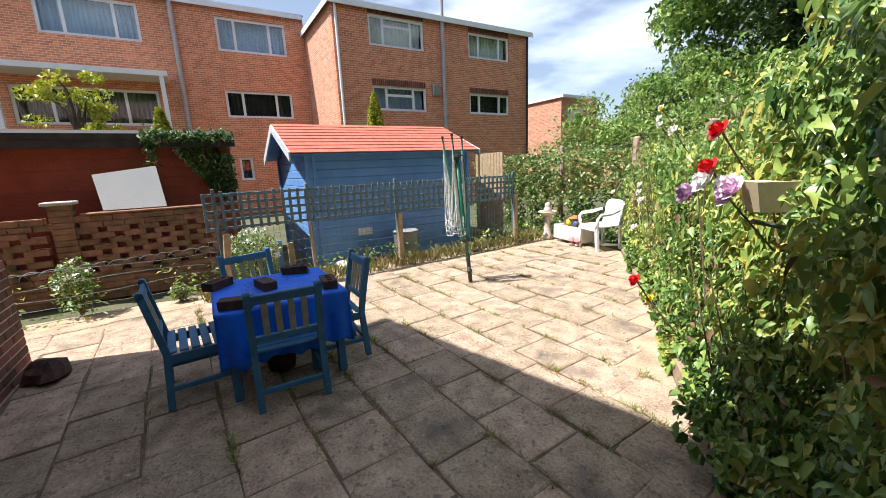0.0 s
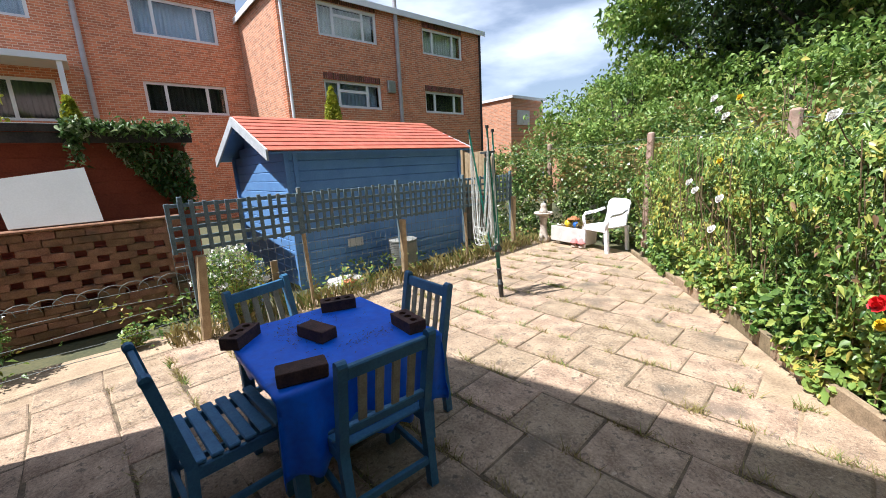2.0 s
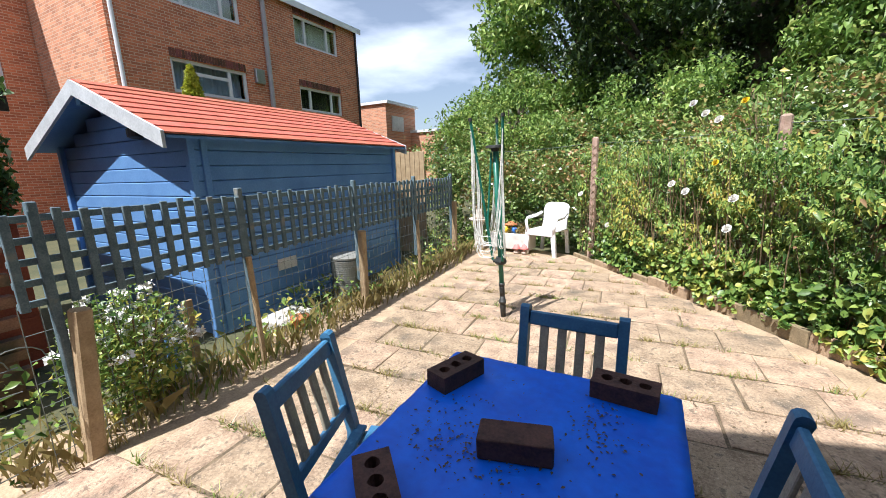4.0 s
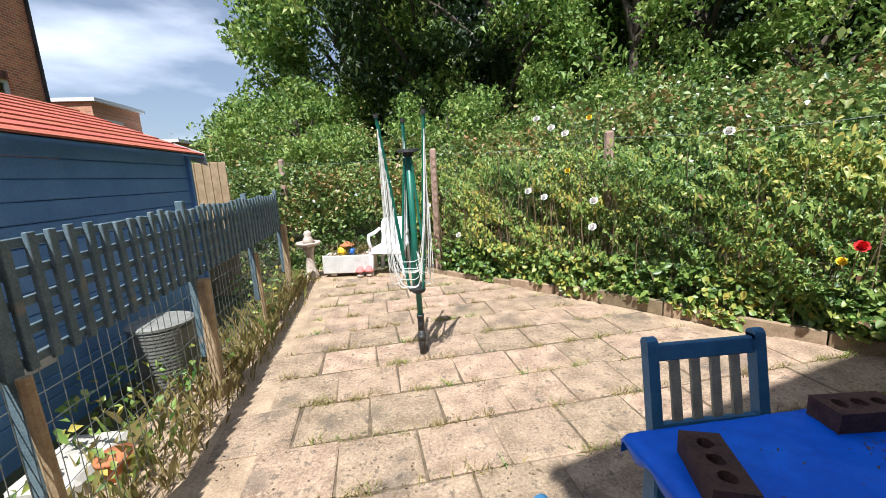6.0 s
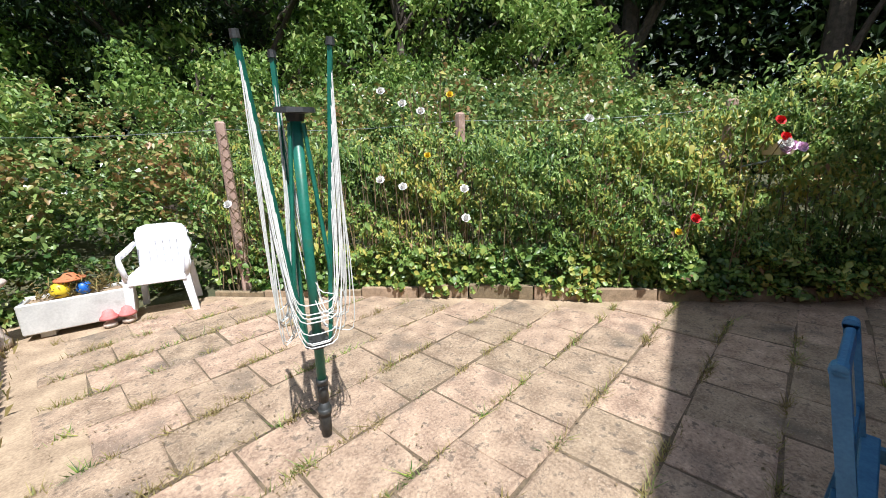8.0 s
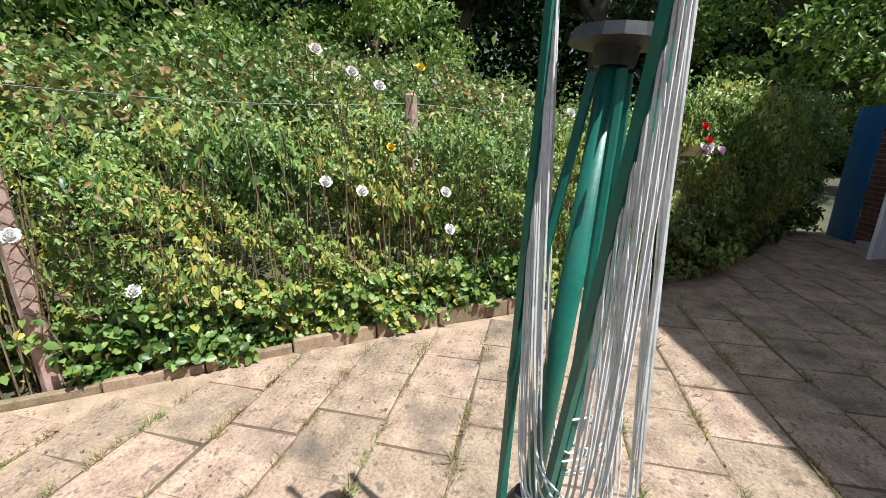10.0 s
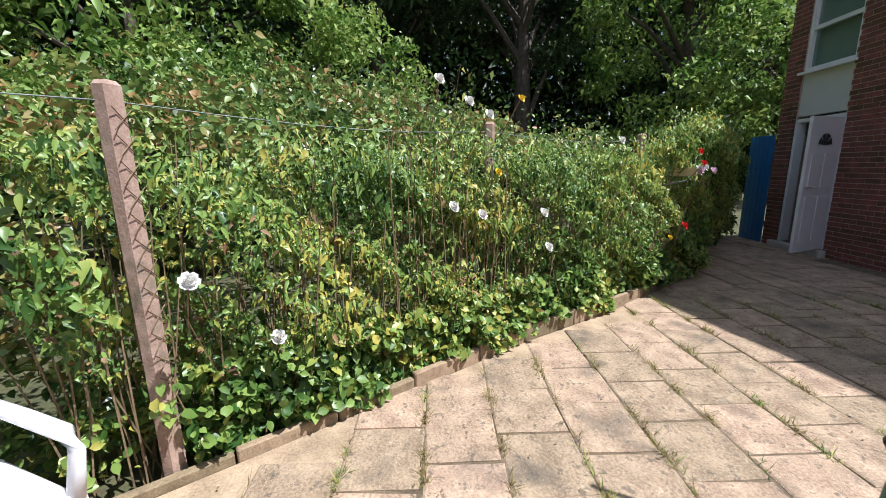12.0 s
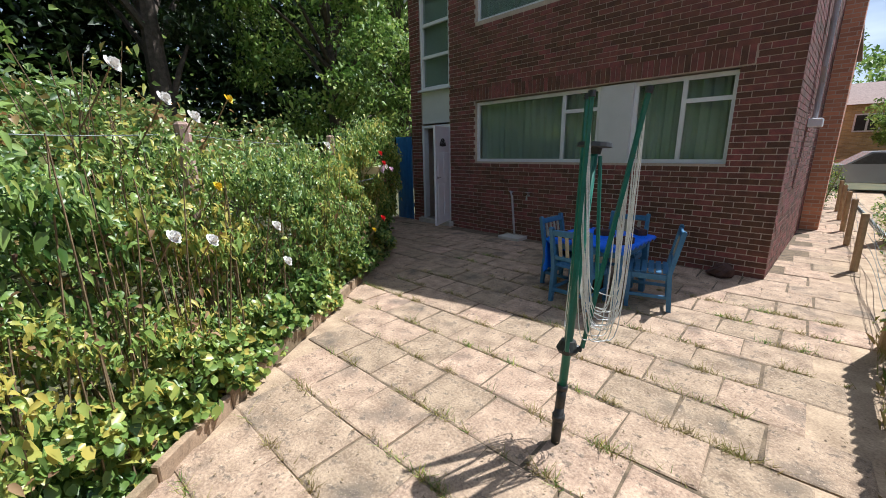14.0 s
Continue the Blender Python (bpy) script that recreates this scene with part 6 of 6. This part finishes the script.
def brick_mesh(w, h, run):
    key = (round(w, 3), round(h, 3), run)
    if key not in BM:
        b = Build()
        b.soft(0, w, -0.03, 0.0, 0, h, 0.004) if run == "x" else b.soft(0.0, 0.03, 0, w, 0, h, 0.004)
        BM[key] = b.mesh("brick", M_BRICK)
    return BM[key]


rest, rest_side = Build(), Build()
loose = 0
for r in range(int(RIDGE / 0.075)):
    z = r * 0.075 - 0.02
    zm = z + 0.033
    lo, hi = (max(0.0, (z + 0.066 - EAVE) / (RIDGE - EAVE) * RIDGE_X), min(HW, HW - (z + 0.066 - EAVE_R) / (RIDGE - EAVE_R) * (HW - RIDGE_X)))
    cuts = [(h[0], h[1]) for h in FRONT_HOLES if h[2] - 0.033 < zm < h[3] + 0.02]
    if 2.6 < zm < 2.84:
        cuts.append((0.45, 5.08))
    spans, at = [], lo
    for a, b in sorted(cuts):
        if a > at:
            spans.append((at, a))
        at = max(at, b)
    if at < hi:
        spans.append((at, hi))
    for a, b in spans:
        x = -0.225 + (0.1125 if r % 2 else 0.0)
        while x < b:
            x0, x1 = max(x, a), min(x + 0.215, b)
            if x1 - x0 > 0.03:
                jig = rng.uniform(-0.002, 0.002)
                if loose < 300 and x0 < 2.6 and 0.0 < z < 1.9:
                    ob = new("brick", brick_mesh(x1 - x0, 0.065, "x"))
                    ob.parent = front_wall
                    ob.location = (x0, jig, z)
                    loose += 1
                else:
                    rest.box(x0, x1, -0.02, jig, z, z + 0.065)
            x += 0.225
    # the end wall along the path
    if z < EAVE - 0.1:
        y = -9.0 + (0.1125 if r % 2 else 0.0)
        while y < -0.03:
            y1 = min(y + 0.215, -0.022)
            if y1 - y > 0.03:
                rest_side.box(0.0 + rng.uniform(-0.002, 0.002), 0.02, y, y1, z, z + 0.065)
            y += 0.225
x = 0.47
while x < 5.05:
    rest.box(x, x + 0.066, -0.02, 0.002, 2.615, 2.83)
    x += 0.076
ob = part("brick_rest", rest, M_BRICK_J, front_wall)
tagged(ob, kind="stuff")
ob = part("brick_rest", rest_side, M_BRICK_J, side_wall)
tagged(ob, kind="stuff")
